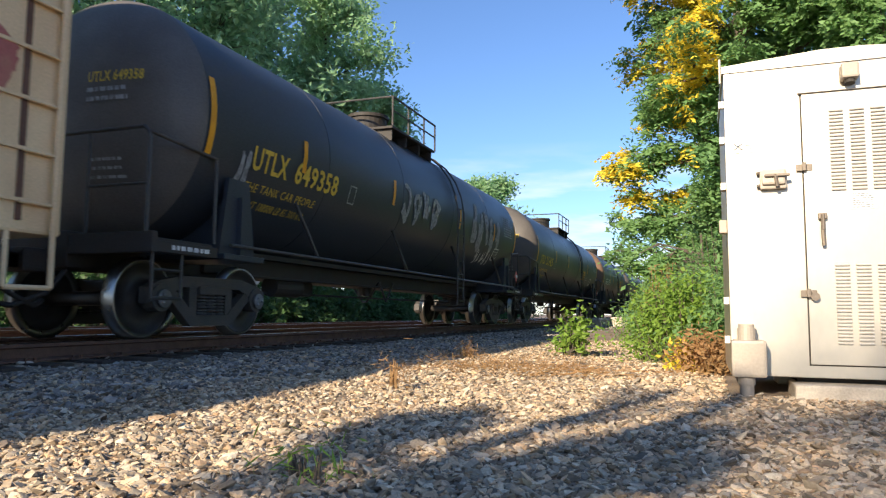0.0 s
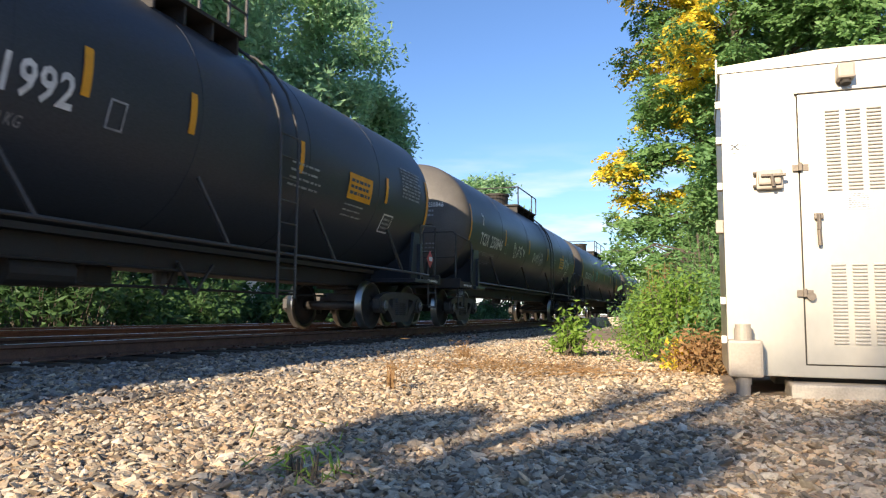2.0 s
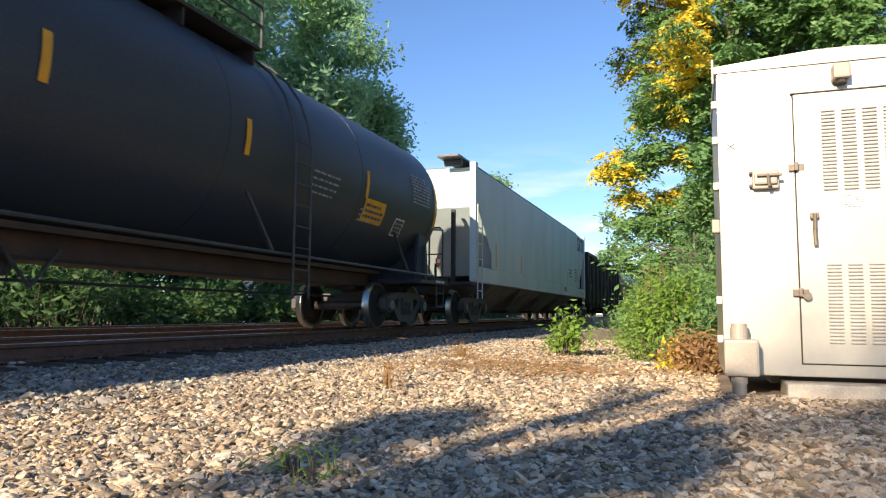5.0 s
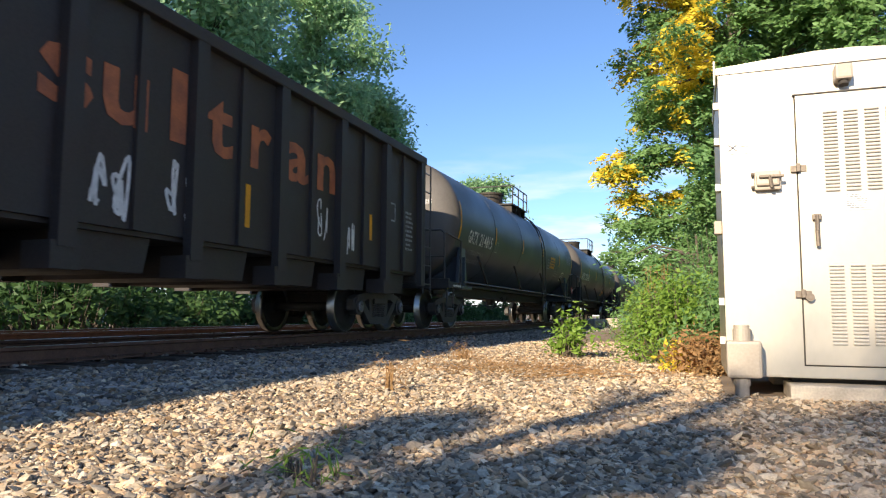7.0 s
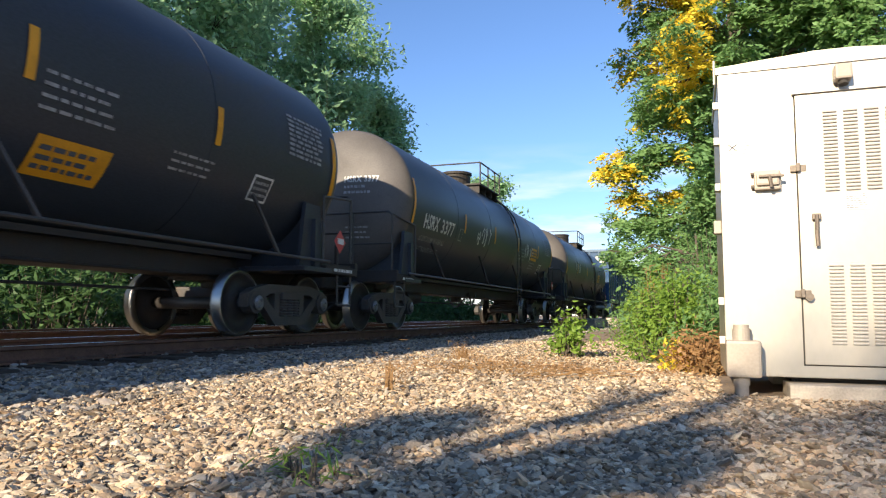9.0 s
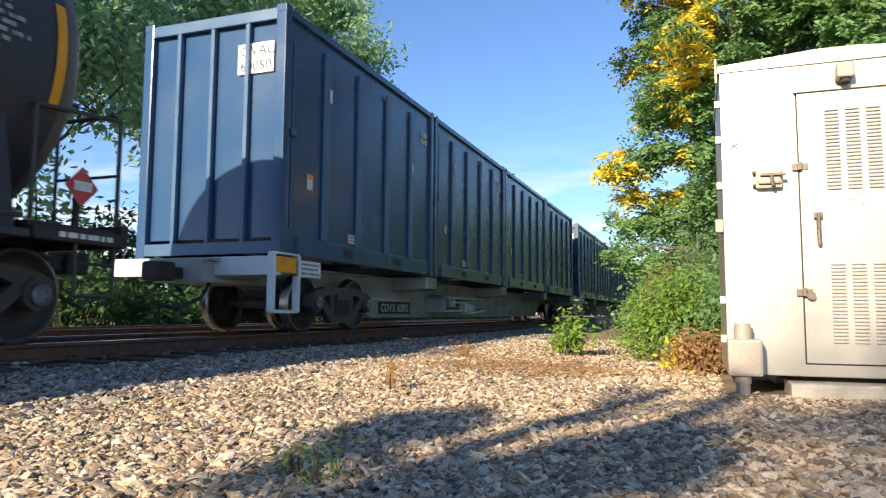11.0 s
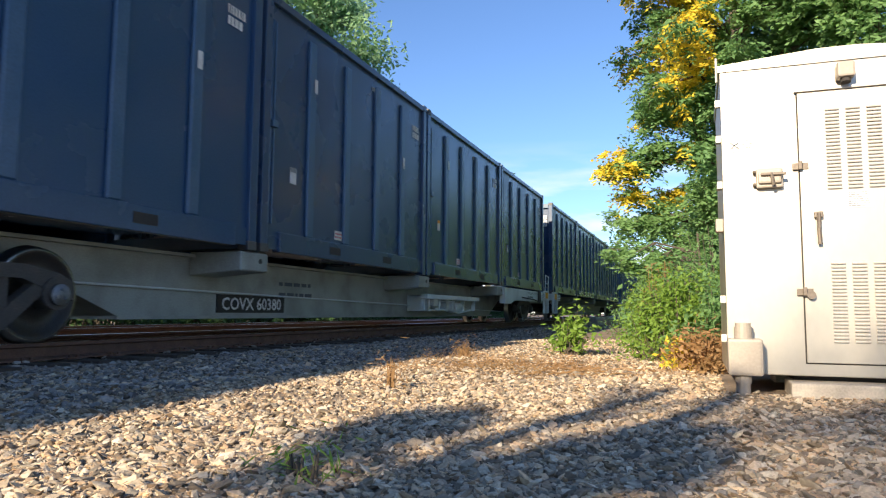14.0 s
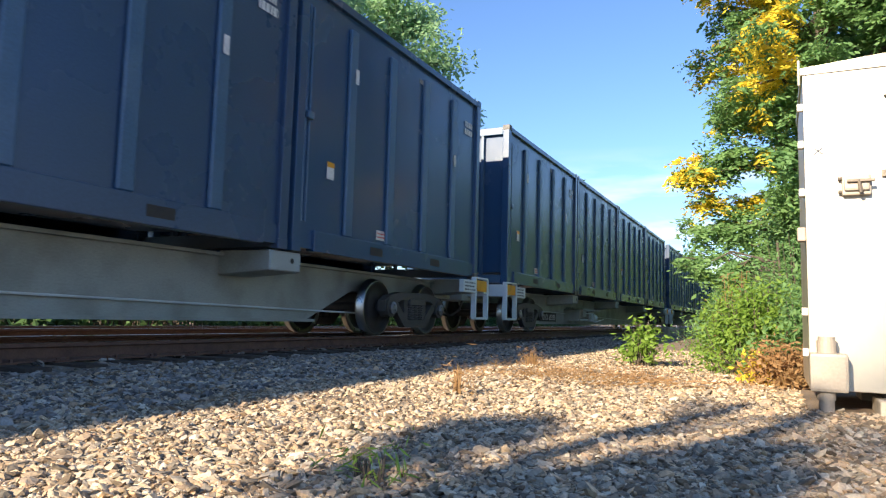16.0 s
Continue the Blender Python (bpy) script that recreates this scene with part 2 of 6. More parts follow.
# ---- mesh helpers ----
def part(name, bm, material, parent=None, label="", smooth=False):
    """Links a bmesh as one mesh object under a thing or a part."""
    me = bpy.data.meshes.new(name)
    bm.to_mesh(me)
    bm.free()
    me.materials.append(material)
    if smooth:
        for p in me.polygons:
            p.use_smooth = True
    ob = new(name, me)
    if parent:
        ob.parent = parent
    if label:
        tagged(ob, label)
    return ob


def share(name, ob, parent, m):
    """Another object on the same mesh."""
    o = new(name, ob.data)
    o.parent = parent
    o.matrix_basis = m
    return o


def box(bm, x0, x1, y0, y1, z0, z1, bevel=0.0):
    g = bmesh.ops.create_cube(bm, size=1, matrix=Matrix.LocRotScale(((x0 + x1) / 2, (y0 + y1) / 2, (z0 + z1) / 2), None, (abs(x1 - x0), abs(y1 - y0), abs(z1 - z0))))
    if bevel:
        edges = {e for v in g["verts"] for e in v.link_edges}
        bmesh.ops.bevel(bm, geom=list(edges), offset=bevel, segments=2, affect="EDGES", profile=0.6)


def rod(bm, a, b, r, seg=8, r2=None):
    a, b = Vector(a), Vector(b)
    d = b - a
    m = Matrix.Translation((a + b) / 2) @ d.to_track_quat("Z", "Y").to_matrix().to_4x4()
    bmesh.ops.create_cone(bm, cap_ends=True, segments=seg, radius1=r, radius2=r if r2 is None else r2, depth=d.length, matrix=m)


def tube(bm, pts, r, seg=8):
    for a, b in zip(pts, pts[1:]):
        rod(bm, a, b, r, seg)


def prism(bm, outline, x0, x1):
    """A plate of thickness x0..x1 whose outline is given in (y, z)."""
    a = [bm.verts.new((x0, y, z)) for y, z in outline]
    b = [bm.verts.new((x1, y, z)) for y, z in outline]
    n = len(outline)
    for i in range(n):
        bm.faces.new((a[i], a[(i + 1) % n], b[(i + 1) % n], b[i]))
    bm.faces.new(a[::-1])
    bm.faces.new(b)
    bmesh.ops.recalc_face_normals(bm, faces=bm.faces)


def lathe(bm, profile, seg, centre=(0, 0), axis="y"):
    """Turns a profile of (along, radius) round the y axis, or the x axis, at the centre given."""
    rings = []
    for t, r in profile:
        ring = []
        for i in range(seg):
            a = 2 * math.pi * i / seg
            c, s = r * math.cos(a), r * math.sin(a)
            ring.append(bm.verts.new((centre[0] + c, t, centre[1] + s) if axis == "y" else (t, centre[0] + c, centre[1] + s)))
        rings.append(ring)
    for p, q in zip(rings, rings[1:]):
        for i in range(seg):
            bm.faces.new((p[i], p[(i + 1) % seg], q[(i + 1) % seg], q[i]))
    bm.faces.new(rings[0])
    bm.faces.new(rings[-1][::-1])
    bmesh.ops.recalc_face_normals(bm, faces=bm.faces)


def raw_mesh(name, verts, faces, material, parent=None, smooth=False):
    me = bpy.data.meshes.new(name)
    me.from_pydata(verts, [], faces)
    me.materials.append(material)
    if smooth:
        me.polygons.foreach_set("use_smooth", [True] * len(me.polygons))
    ob = new(name, me)
    if parent:
        ob.parent = parent
    return ob


_text_cache = {}


def text_points(words, size, tight=1.0, bold=0.0):
    """The filled outline of words in the built-in font: points (u, v) and faces, starting at u = 0."""
    key = (words, size, tight, bold)
    if key not in _text_cache:
        cu = bpy.data.curves.new("lettering", "FONT")
        cu.body, cu.size, cu.resolution_u, cu.space_character = words, size, 2, tight
        cu.offset = bold
        ob = new("lettering", cu)
        me = bpy.data.meshes.new_from_object(ob.evaluated_get(bpy.context.evaluated_depsgraph_get()))
        _text_cache[key] = ([v.co[:2] for v in me.vertices], [tuple(p.vertices) for p in me.polygons])
        bpy.data.objects.remove(ob)
        bpy.data.curves.remove(cu)
        bpy.data.meshes.remove(me)
    return _text_cache[key]


def strokes_points(strokes, width):
    """Flat ribbons along poly-lines in (u, v)."""
    vs, fs = [], []
    for line in strokes:
        for (u0, v0), (u1, v1) in zip(line, line[1:]):
            d = math.hypot(u1 - u0, v1 - v0) or 1e-6
            nu, nv = -(v1 - v0) / d * width / 2, (u1 - u0) / d * width / 2
            eu, ev = (u1 - u0) / d * width * 0.4, (v1 - v0) / d * width * 0.4
            k = len(vs)
            vs += [(u0 + nu - eu, v0 + nv - ev), (u0 - nu - eu, v0 - nv - ev), (u1 - nu + eu, v1 - nv + ev), (u1 + nu + eu, v1 + nv + ev)]
            fs.append((k, k + 1, k + 2, k + 3))
    return vs, fs


def bars_points(rows, width, height, gap=0.45, seed=1):
    """Writing too small to read: rows of short bars."""
    rnd = random.Random(seed)
    vs, fs = [], []
    for i in range(rows):
        u, v, h = 0.0, height - (i + 0.5) * height / rows, height / rows * gap
        while u < width * rnd.uniform(0.8, 1.0):
            w = min(rnd.uniform(0.06, 0.22) * width, width - u)
            k = len(vs)
            vs += [(u, v - h / 2), (u + w, v - h / 2), (u + w, v + h / 2), (u, v + h / 2)]
            fs.append((k, k + 1, k + 2, k + 3))
            u += w + 0.04 * width
    return vs, fs


def graffiti(seed, width, height, letters):
    """Loose spray strokes, letter by letter, that spell nothing."""
    rnd = random.Random(seed)
    out = []
    for i in range(letters):
        u0, w = width * i / letters, width / letters * 1.05
        line = [(u0 + w * rnd.uniform(0.05, 0.95), height * rnd.choice((rnd.uniform(0, 0.25), rnd.uniform(0.7, 1.0), rnd.uniform(0.2, 0.9)))) for _ in range(rnd.randint(8, 11))]
        smooth = []
        for a, b, c in zip(line, line[1:], line[2:]):
            for k in range(4):
                s = k / 4
                p = [(1 - s) ** 2 * (a[j] + b[j]) / 2 + 2 * s * (1 - s) * b[j] + s * s * (b[j] + c[j]) / 2 for j in (0, 1)]
                smooth.append(tuple(p))
        out.append(smooth)
    return out


def fitted(shape, width):
    """The same shape stretched to a width."""
    vs, fs = shape
    k = width / max(u for u, v in vs)
    return [(u * k, v) for u, v in vs], fs


WRITING = ("small_writing", "end_writing", "label_line", "test_line", "data_panel_line", "weight_line", "spray_paint", "sill_lettering", "end_lettering", "number_line", "red_sticker_line")


def on_tank(name, shape, car, material, radius, centre_z, y, angle, off=0.014, label=""):
    """Lays a flat shape (u, v) on a tank's near side: u along y, v up round the shell from the angle given."""
    vs, fs = shape
    pts = []
    for u, v in vs:
        a = angle + v / radius
        pts.append(((radius + off) * math.cos(a), y + u, centre_z + (radius + off) * math.sin(a)))
    ob = raw_mesh(name, pts, fs, material, car)
    if label or name in WRITING:
        tagged(ob, label, kind="stuff" if name in WRITING else "")
    return ob


def on_side(name, shape, car, material, x, y, z, label=""):
    """Lays a flat shape on an upright side that faces +x."""
    vs, fs = shape
    ob = raw_mesh(name, [(x, y + u, z + v) for u, v in vs], fs, material, car)
    if label or name in WRITING:
        tagged(ob, label, kind="stuff" if name in WRITING else "")
    return ob


def quad_points(w, h, n=1):
    vs, fs = [], []
    for i in range(n + 1):
        vs += [(0, h * i / n), (w, h * i / n)]
    for i in range(n):
        fs.append((2 * i, 2 * i + 1, 2 * i + 3, 2 * i + 2))
    return vs, fs


def frame_points(w, h, t):
    vs = [(0, 0), (w, 0), (w, h), (0, h), (t, t), (w - t, t), (w - t, h - t), (t, h - t)]
    return vs, [(0, 1, 5, 4), (1, 2, 6, 5), (2, 3, 7, 6), (3, 0, 4, 7)]


# ---- ground and tracks ----
def ground_height(x, y):
    return 0.035 * noise.noise((x * 0.5, y * 0.5, 0)) + 0.012 * noise.noise((x * 2.1, y * 2.1, 3))


def build_ground():
    xs = sorted(set([-900, -400, -150, -60, -30, -20] + [-14 + 0.35 * i for i in range(70)] + [12, 20, 40, 100, 300, 900]))
    ys = sorted(set([-900, -300, -80, -20, -8] + [-4 + 0.4 * i for i in range(110)] + [42, 50, 70, 110, 200, 400, 900]))
    vs, fs = [], []
    for y in ys:
        for x in xs:
            far = max(abs(x) - 12, y - 40, -4 - y, 0)
            vs.append((x, y, ground_height(x, y) if far == 0 else 0.0))
    n = len(xs)
    for j in range(len(ys) - 1):
        for i in range(n - 1):
            fs.append((j * n + i, j * n + i + 1, (j + 1) * n + i + 1, (j + 1) * n + i))
    g = raw_mesh("ground", vs, fs, M_SOIL, None, True)
    return tagged(g, "gritty grey-brown ground strewn with crushed stone", "ground", kind="structure")


build_ground()


def stone_shapes(count, seed):
    rnd = random.Random(seed)
    out = []
    for _ in range(count):
        bm = bmesh.new()
        bmesh.ops.create_icosphere(bm, subdivisions=1, radius=1.0)
        pts = []
        cuts = [(Vector((rnd.gauss(0, 1), rnd.gauss(0, 1), rnd.gauss(0, 1))).normalized(), rnd.uniform(0.3, 0.75)) for _ in range(8)]
        for v in bm.verts:
            p = v.co * rnd.uniform(0.85, 1.12)
            for n, d in cuts:
                k = p.dot(n)
                if k > d:
                    p = p - n * (k - d)
            pts.append((p.x * 1.3, p.y * 0.85, p.z * 0.55))
        fs = [tuple(v.index for v in f.verts) for f in bm.faces]
        bm.free()
        out.append((np.array(pts), np.array(fs)))
    return out


def scatter_stones(name, places, sizes, material, seed, label):
    """Crushed stone laid in one mesh."""
    rng = np.random.default_rng(seed)
    shapes = stone_shapes(14, seed)
    which = rng.integers(0, len(shapes), len(places))
    V, F, k = [], [], 0
    for s in range(len(shapes)):
        idx = np.nonzero(which == s)[0]
        if not len(idx):
            continue
        p, f = shapes[s]
        a, tx, ty = rng.uniform(0, 2 * np.pi, len(idx)), rng.normal(0, 0.3, len(idx)), rng.normal(0, 0.3, len(idx))
        q = np.repeat(p[None], len(idx), 0) * np.asarray(sizes)[idx][:, None, None]
        z = q[..., 2] + q[..., 0] * tx[:, None] + q[..., 1] * ty[:, None]
        x = q[..., 0] * np.cos(a)[:, None] - q[..., 1] * np.sin(a)[:, None]
        y = q[..., 0] * np.sin(a)[:, None] + q[..., 1] * np.cos(a)[:, None]
        w = np.stack([x, y, z], -1) + np.asarray(places)[idx][:, None, :]
        V.append(w.reshape(-1, 3))
        n = len(p)
        F.append((f[None] + (k + n * np.arange(len(idx)))[:, None, None]).reshape(-1, 3))
        k += n * len(idx)
    V, F = np.concatenate(V), np.concatenate(F)
    ob = raw_mesh(name, V.tolist(), F.tolist(), material)
    return tagged(ob, label, "gravel", kind="stuff")


def build_stones():
    rng = np.random.default_rng(5)
    # near yard: dense small stone, thinning out with distance
    P, S = [], []
    for _ in range(140000):
        d = 1.2 + 13 * rng.random() ** 1.35
        a = math.radians(90 + 20 + rng.uniform(-37, 39))
        x, y = d * math.cos(a), d * math.sin(a)
        if x < -5.0 or (x > 0.15 and y > 5.0):
            continue
        patch = noise.noise((x * 0.7, y * 0.7, 9))
        if rng.random() < 0.30 * max(0, patch) + (0.3 if d > 5 and x > -2.2 else 0):
            continue
        s = rng.choice((0.016, 0.022, 0.028, 0.034, 0.044), p=(0.34, 0.34, 0.2, 0.09, 0.03)) * rng.uniform(0.45, 0.92)
        if d > 5:
            s *= 1.15
        P.append((x, y, ground_height(x, y) + 0.25 * s))
        S.append(s)
    for _ in range(16000):
        d, a = 6.5 * rng.random() ** 0.6, rng.uniform(0, 2 * math.pi)
        x, y = d * math.cos(a), d * math.sin(a)
        if x < -5.0 or (x > 0.15 and y > 4.9) or (53 < math.degrees(a) < 169 and d > 1.2):
            continue
        s = rng.uniform(0.014, 0.034)
        P.append((x, y, ground_height(x, y) + 0.25 * s))
        S.append(s)
    scatter_stones("yard_gravel", P, S, M_STONE, 3, "grey-brown crushed stone lying loose over the yard")
    P, S = [], []
    for _ in range(30000):
        y = -1 + 34 * rng.random() ** 1.3
        x = TRACK_X + (1.0 + 2.7 * rng.random() ** 1.2)
        s = rng.choice((0.02, 0.028, 0.038), p=(0.4, 0.4, 0.2)) * rng.uniform(0.8, 1.2)
        shoulder = -0.02 * max(0, 1 - (x - TRACK_X - 1.0) / 1.2)
        P.append((x, y, ground_height(x, y) + shoulder + 0.3 * s))
        S.append(s)
    for _ in range(9000):
        y = -1 + 30 * rng.random() ** 1.2
        x = TRACK_X + rng.uniform(-7.5, 0.9)
        s = rng.uniform(0.028, 0.045)
        P.append((x, y, 0.02 + 0.3 * s))
        S.append(s)
    scatter_stones("track_ballast", P, S, M_STONE2, 4, "grey angular ballast along the railway track")


def rail_outline(top):
    h = 0.171
    half = [(0.0, 0), (0.034, -0.004), (0.036, -0.036), (0.010, -0.05), (0.009, -0.135), (0.07, -0.155), (0.072, -h), (0, -h)]
    pts = [(x, top + z) for x, z in half] + [(-x, top + z) for x, z in half[::-1][1:-1]]
    return pts


def build_rail(x, label):
    pts = rail_outline(RAIL_Z)
    vs, fs, n = [], [], len(pts)
    ys = [-60, -20, 0, 20, 60, 140, 320]
    for y in ys:
        vs += [(x + px, y, z) for px, z in pts]
    for j in range(len(ys) - 1):
        for i in range(n):
            a, b = j * n + i, j * n + (i + 1) % n
            fs.append((a, b, b + n, a + n))
    ob = raw_mesh("rail", vs, fs, M_RUST)
    ob.data.materials.append(M_RAILTOP)
    for p in ob.data.polygons:
        if p.normal.z > 0.9 and p.center.z > RAIL_Z - 0.01 or (abs(p.normal.z) > 0.9 and p.center.z > RAIL_Z - 0.01):
            p.material_index = 1
    return tagged(ob, label, "rail", "rails of the two tracks", "structure")


def build_tracks():
    bm = bmesh.new()
    box(bm, -1.3, 1.3, -0.115, 0.115, -0.15, 0.0, 0.012)
    tie = part("railway_tie", bm, M_TIE)
    tagged(tie, "dark creosoted timber railway tie under rusty rails", "railway tie", "ties under the tracks", "structure")
    tie.matrix_basis = pose(TRACK_X, -3, RAIL_Z - 0.175)
    for track in (TRACK_X, TRACK_X - 4.15):
        for k in range(-2, 60):
            if track == TRACK_X and k == -2:
                continue
            copy_thing(tie, pose(track + 0.02 * math.sin(k * 7.1), -2 + 0.53 * k, RAIL_Z - 0.175, 0, 0, 0.6 * math.sin(k * 3.3)))
        for side in (-0.7525, 0.7525):
            build_rail(track + side, "rusty steel rail with a worn bright running surface")
    # tie plates and spikes on the near rail
    bm = bmesh.new()
    box(bm, -0.12, 0.12, -0.09, 0.09, 0, 0.02, 0.004)
    for sx in (-0.09, 0.09):
        box(bm, sx - 0.012, sx + 0.012, -0.06, -0.035, 0.02, 0.045)
        box(bm, sx - 0.012, sx + 0.012, 0.035, 0.06, 0.02, 0.045)
    plate = part("tie_plate", bm, M_RUST)
    tagged(plate, "rusty steel tie plate with spikes beside the rail", "tie plate", "tie plates", "structure")
    plate.matrix_basis = pose(TRACK_X + 0.7525, -2, RAIL_Z - 0.178)
    for k in range(1, 40):
        copy_thing(plate, pose(TRACK_X + 0.7525, -2 + 0.53 * k, RAIL_Z - 0.178))


build_tracks()


# ---- signal cabinet ----
def build_cabinet():
    X0, X1, Y0, Y1, ZB, ZT = 0.17, 1.60, 5.05, 6.35, 0.13, 2.215
    XC = (X0 + X1) / 2
    cab = tagged(new("signal_cabinet"), "pale aluminium railway signal cabinet with louvred door on concrete footings", "signal cabinet")
    cab.location = (X0, Y0, 0)
    dx, dy = -X0, -Y0

    def B(bm, x0, x1, y0, y1, z0, z1, bevel=0.0):
        box(bm, x0 + dx, x1 + dx, y0 + dy, y1 + dy, z0, z1, bevel)

    bm = bmesh.new()
    B(bm, X0, X1, Y0, Y1, ZB, ZT - 0.005, 0.006)
    part("body", bm, M_CAB, cab)
    bm = bmesh.new()   # low pitched roof cap
    vs = [(X0 - 0.012, ZT - 0.045), (X1 + 0.012, ZT - 0.045), (X1 + 0.012, ZT), (XC + 0.12, ZT + 0.05), (XC - 0.12, ZT + 0.05), (X0 - 0.012, ZT)]
    a = [bm.verts.new((x + dx, Y0 - 0.012 + dy, z)) for x, z in vs]
    b = [bm.verts.new((x + dx, Y1 + 0.012 + dy, z)) for x, z in vs]
    for i in range(6):
        bm.faces.new((a[i], a[(i + 1) % 6], b[(i + 1) % 6], b[i]))
    bm.faces.new(a), bm.faces.new(b)
    bmesh.ops.recalc_face_normals(bm, faces=bm.faces)
    part("roof", bm, M_CAB, cab)
    D0, D1, DZ0, DZ1 = 0.64, 1.53, 0.215, 1.975
    bm = bmesh.new()
    B(bm, D0 - 0.008, D1 + 0.008, Y0 - 0.004, Y0 + 0.01, DZ0 - 0.008, DZ1 + 0.008)
    part("door_gap", bm, M_DARK, cab)
    bm = bmesh.new()
    B(bm, D0, D1, Y0 - 0.016, Y0 + 0.01, DZ0, DZ1, 0.003)
    door = part("door", bm, M_CAB, cab, "plain aluminium door with two louvre fields")
    bm = bmesh.new()
    B(bm, D0 - 0.02, D1 + 0.02, Y0 - 0.035, Y0, DZ1 + 0.002, DZ1 + 0.022, 0.004)
    part("drip_rail", bm, M_CABTRIM, cab)
    bm = bmesh.new()
    box(bm, 0, 0.082, -0.014, 0.0, 0, 0.012, 0.003)
    slat = None
    for field in ((1.33, 1.845, 23), (0.35, 0.845, 23)):
        z0, z1, n = field
        for c in range(5):
            for k in range(n):
                x, z = D0 + 0.155 + c * 0.118 + dx, z0 + (z1 - z0) * k / (n - 1)
                if slat is None:
                    slat = part("louvre", bm, M_CABTRIM, door)
                    slat.matrix_basis = pose(x, Y0 - 0.016 + dy, z, 20)
                else:
                    share("louvre", slat, door, pose(x, Y0 - 0.016 + dy, z, 20))
    for z in (1.485, 0.665):   # hasps
        bm = bmesh.new()
        B(bm, D0 - 0.045, D0 + 0.05, Y0 - 0.022, Y0 - 0.012, z - 0.022, z + 0.022, 0.003)
        B(bm, D0 - 0.012, D0 + 0.012, Y0 - 0.05, Y0 - 0.02, z - 0.025, z + 0.03, 0.004)
        part("hasp", bm, M_FIT, cab)
    bm = bmesh.new()   # padlock on the lower hasp
    rod(bm, (D0 + 0.035 + dx, Y0 - 0.03 + dy, 0.645), (D0 + 0.035 + dx, Y0 - 0.055 + dy, 0.645), 0.026, 14)
    part("padlock", bm, M_FIT, cab, "dull brass padlock")
    bm = bmesh.new()   # door handle, hanging
    B(bm, D0 + 0.07, D0 + 0.12, Y0 - 0.05, Y0 - 0.016, 1.14, 1.18, 0.006)
    tube(bm, [(D0 + 0.095 + dx, Y0 - 0.045 + dy, 1.17), (D0 + 0.092 + dx, Y0 - 0.055 + dy, 1.07), (D0 + 0.096 + dx, Y0 - 0.05 + dy, 0.97)], 0.013, 8)
    part("door_handle", bm, M_FIT, door)
    bm = bmesh.new()   # small lamp over the door
    B(bm, 0.865, 0.965, Y0 - 0.12, Y0, 2.03, 2.13, 0.015)
    part("lamp", bm, M_CABBOX, cab, "beige lamp housing over the door")
    bm = bmesh.new()
    rod(bm, (0.915 + dx, Y0 - 0.07 + dy, 2.03), (0.915 + dx, Y0 - 0.075 + dy, 2.0), 0.03, 14)
    part("lamp_glass", bm, M_DARK, cab)
    bm = bmesh.new()   # socket with a flap
    B(bm, 0.375, 0.535, Y0 - 0.05, Y0, 1.35, 1.48, 0.012)
    B(bm, 0.385, 0.525, Y0 - 0.075, Y0 - 0.045, 1.375, 1.45, 0.015)
    sock = part("socket_box", bm, M_CABBOX, cab, "worn beige generator socket box with a hinged flap")
    bm = bmesh.new()
    B(bm, 0.40, 0.55, Y0 - 0.095, Y0 - 0.07, 1.425, 1.442, 0.004)
    rod(bm, (0.355 + dx, Y0 - 0.03 + dy, 1.46), (0.385 + dx, Y0 - 0.03 + dy, 1.46), 0.012)
    rod(bm, (0.355 + dx, Y0 - 0.03 + dy, 1.375), (0.385 + dx, Y0 - 0.03 + dy, 1.375), 0.012)
    rod(bm, (0.465 + dx, Y0 - 0.085 + dy, 1.44), (0.475 + dx, Y0 - 0.085 + dy, 1.36), 0.012)
    part("flap_latch", bm, M_FIT, sock)
    bm = bmesh.new()
    B(bm, 0.895, 1.045, Y0 - 0.0195, Y0 - 0.016, 1.20, 1.315)
    notice = part("notice", bm, M_WHITE, door, "white printed notice with unreadable lines")
    vs, fs = bars_points(7, 0.12, 0.10, 0.35, 4)
    raw_mesh("printed_line", [(0.91 + dx + u, Y0 - 0.0215 + dy, 1.205 + v) for u, v in vs], fs, M_NAVY, notice)
    vs, fs = bars_points(4, 0.15, 0.10, 0.2, 7)
    raw_mesh("stencil_line", [(0.235 + dx + u, Y0 - 0.0025 + dy, 1.60 + v) for u, v in vs], fs, M_GREYTXT, cab)
    vs, fs = strokes_points([[(0, 0), (0.05, 0.04)], [(0, 0.04), (0.05, 0)]], 0.006)
    raw_mesh("stencil_mark", [(0.225 + dx + u, Y0 - 0.003 + dy, 1.635 + v) for u, v in vs], fs, M_NAVY, cab)
    bm = bmesh.new()   # cable entry box
    B(bm, 0.165, 0.375, Y0 - 0.17, Y0, 0.13, 0.365, 0.02)
    entry = part("cable_box", bm, M_CABBOX, cab, "beige cable entry box low on the front")
    bm = bmesh.new()
    rod(bm, (0.262 + dx, Y0 - 0.09 + dy, 0.36), (0.262 + dx, Y0 - 0.09 + dy, 0.44), 0.055, 18)
    rod(bm, (0.262 + dx, Y0 - 0.09 + dy, 0.43), (0.262 + dx, Y0 - 0.09 + dy, 0.465), 0.048, 18)
    part("pipe_collar", bm, M_CABBOX, entry)
    bm = bmesh.new()
    rod(bm, (0.255 + dx, Y0 - 0.09 + dy, -0.02), (0.255 + dx, Y0 - 0.09 + dy, 0.09), 0.044, 18)
    rod(bm, (0.255 + dx, Y0 - 0.09 + dy, 0.08), (0.255 + dx, Y0 - 0.09 + dy, 0.13), 0.052, 18)
    part("conduit", bm, M_CABBOX, entry)
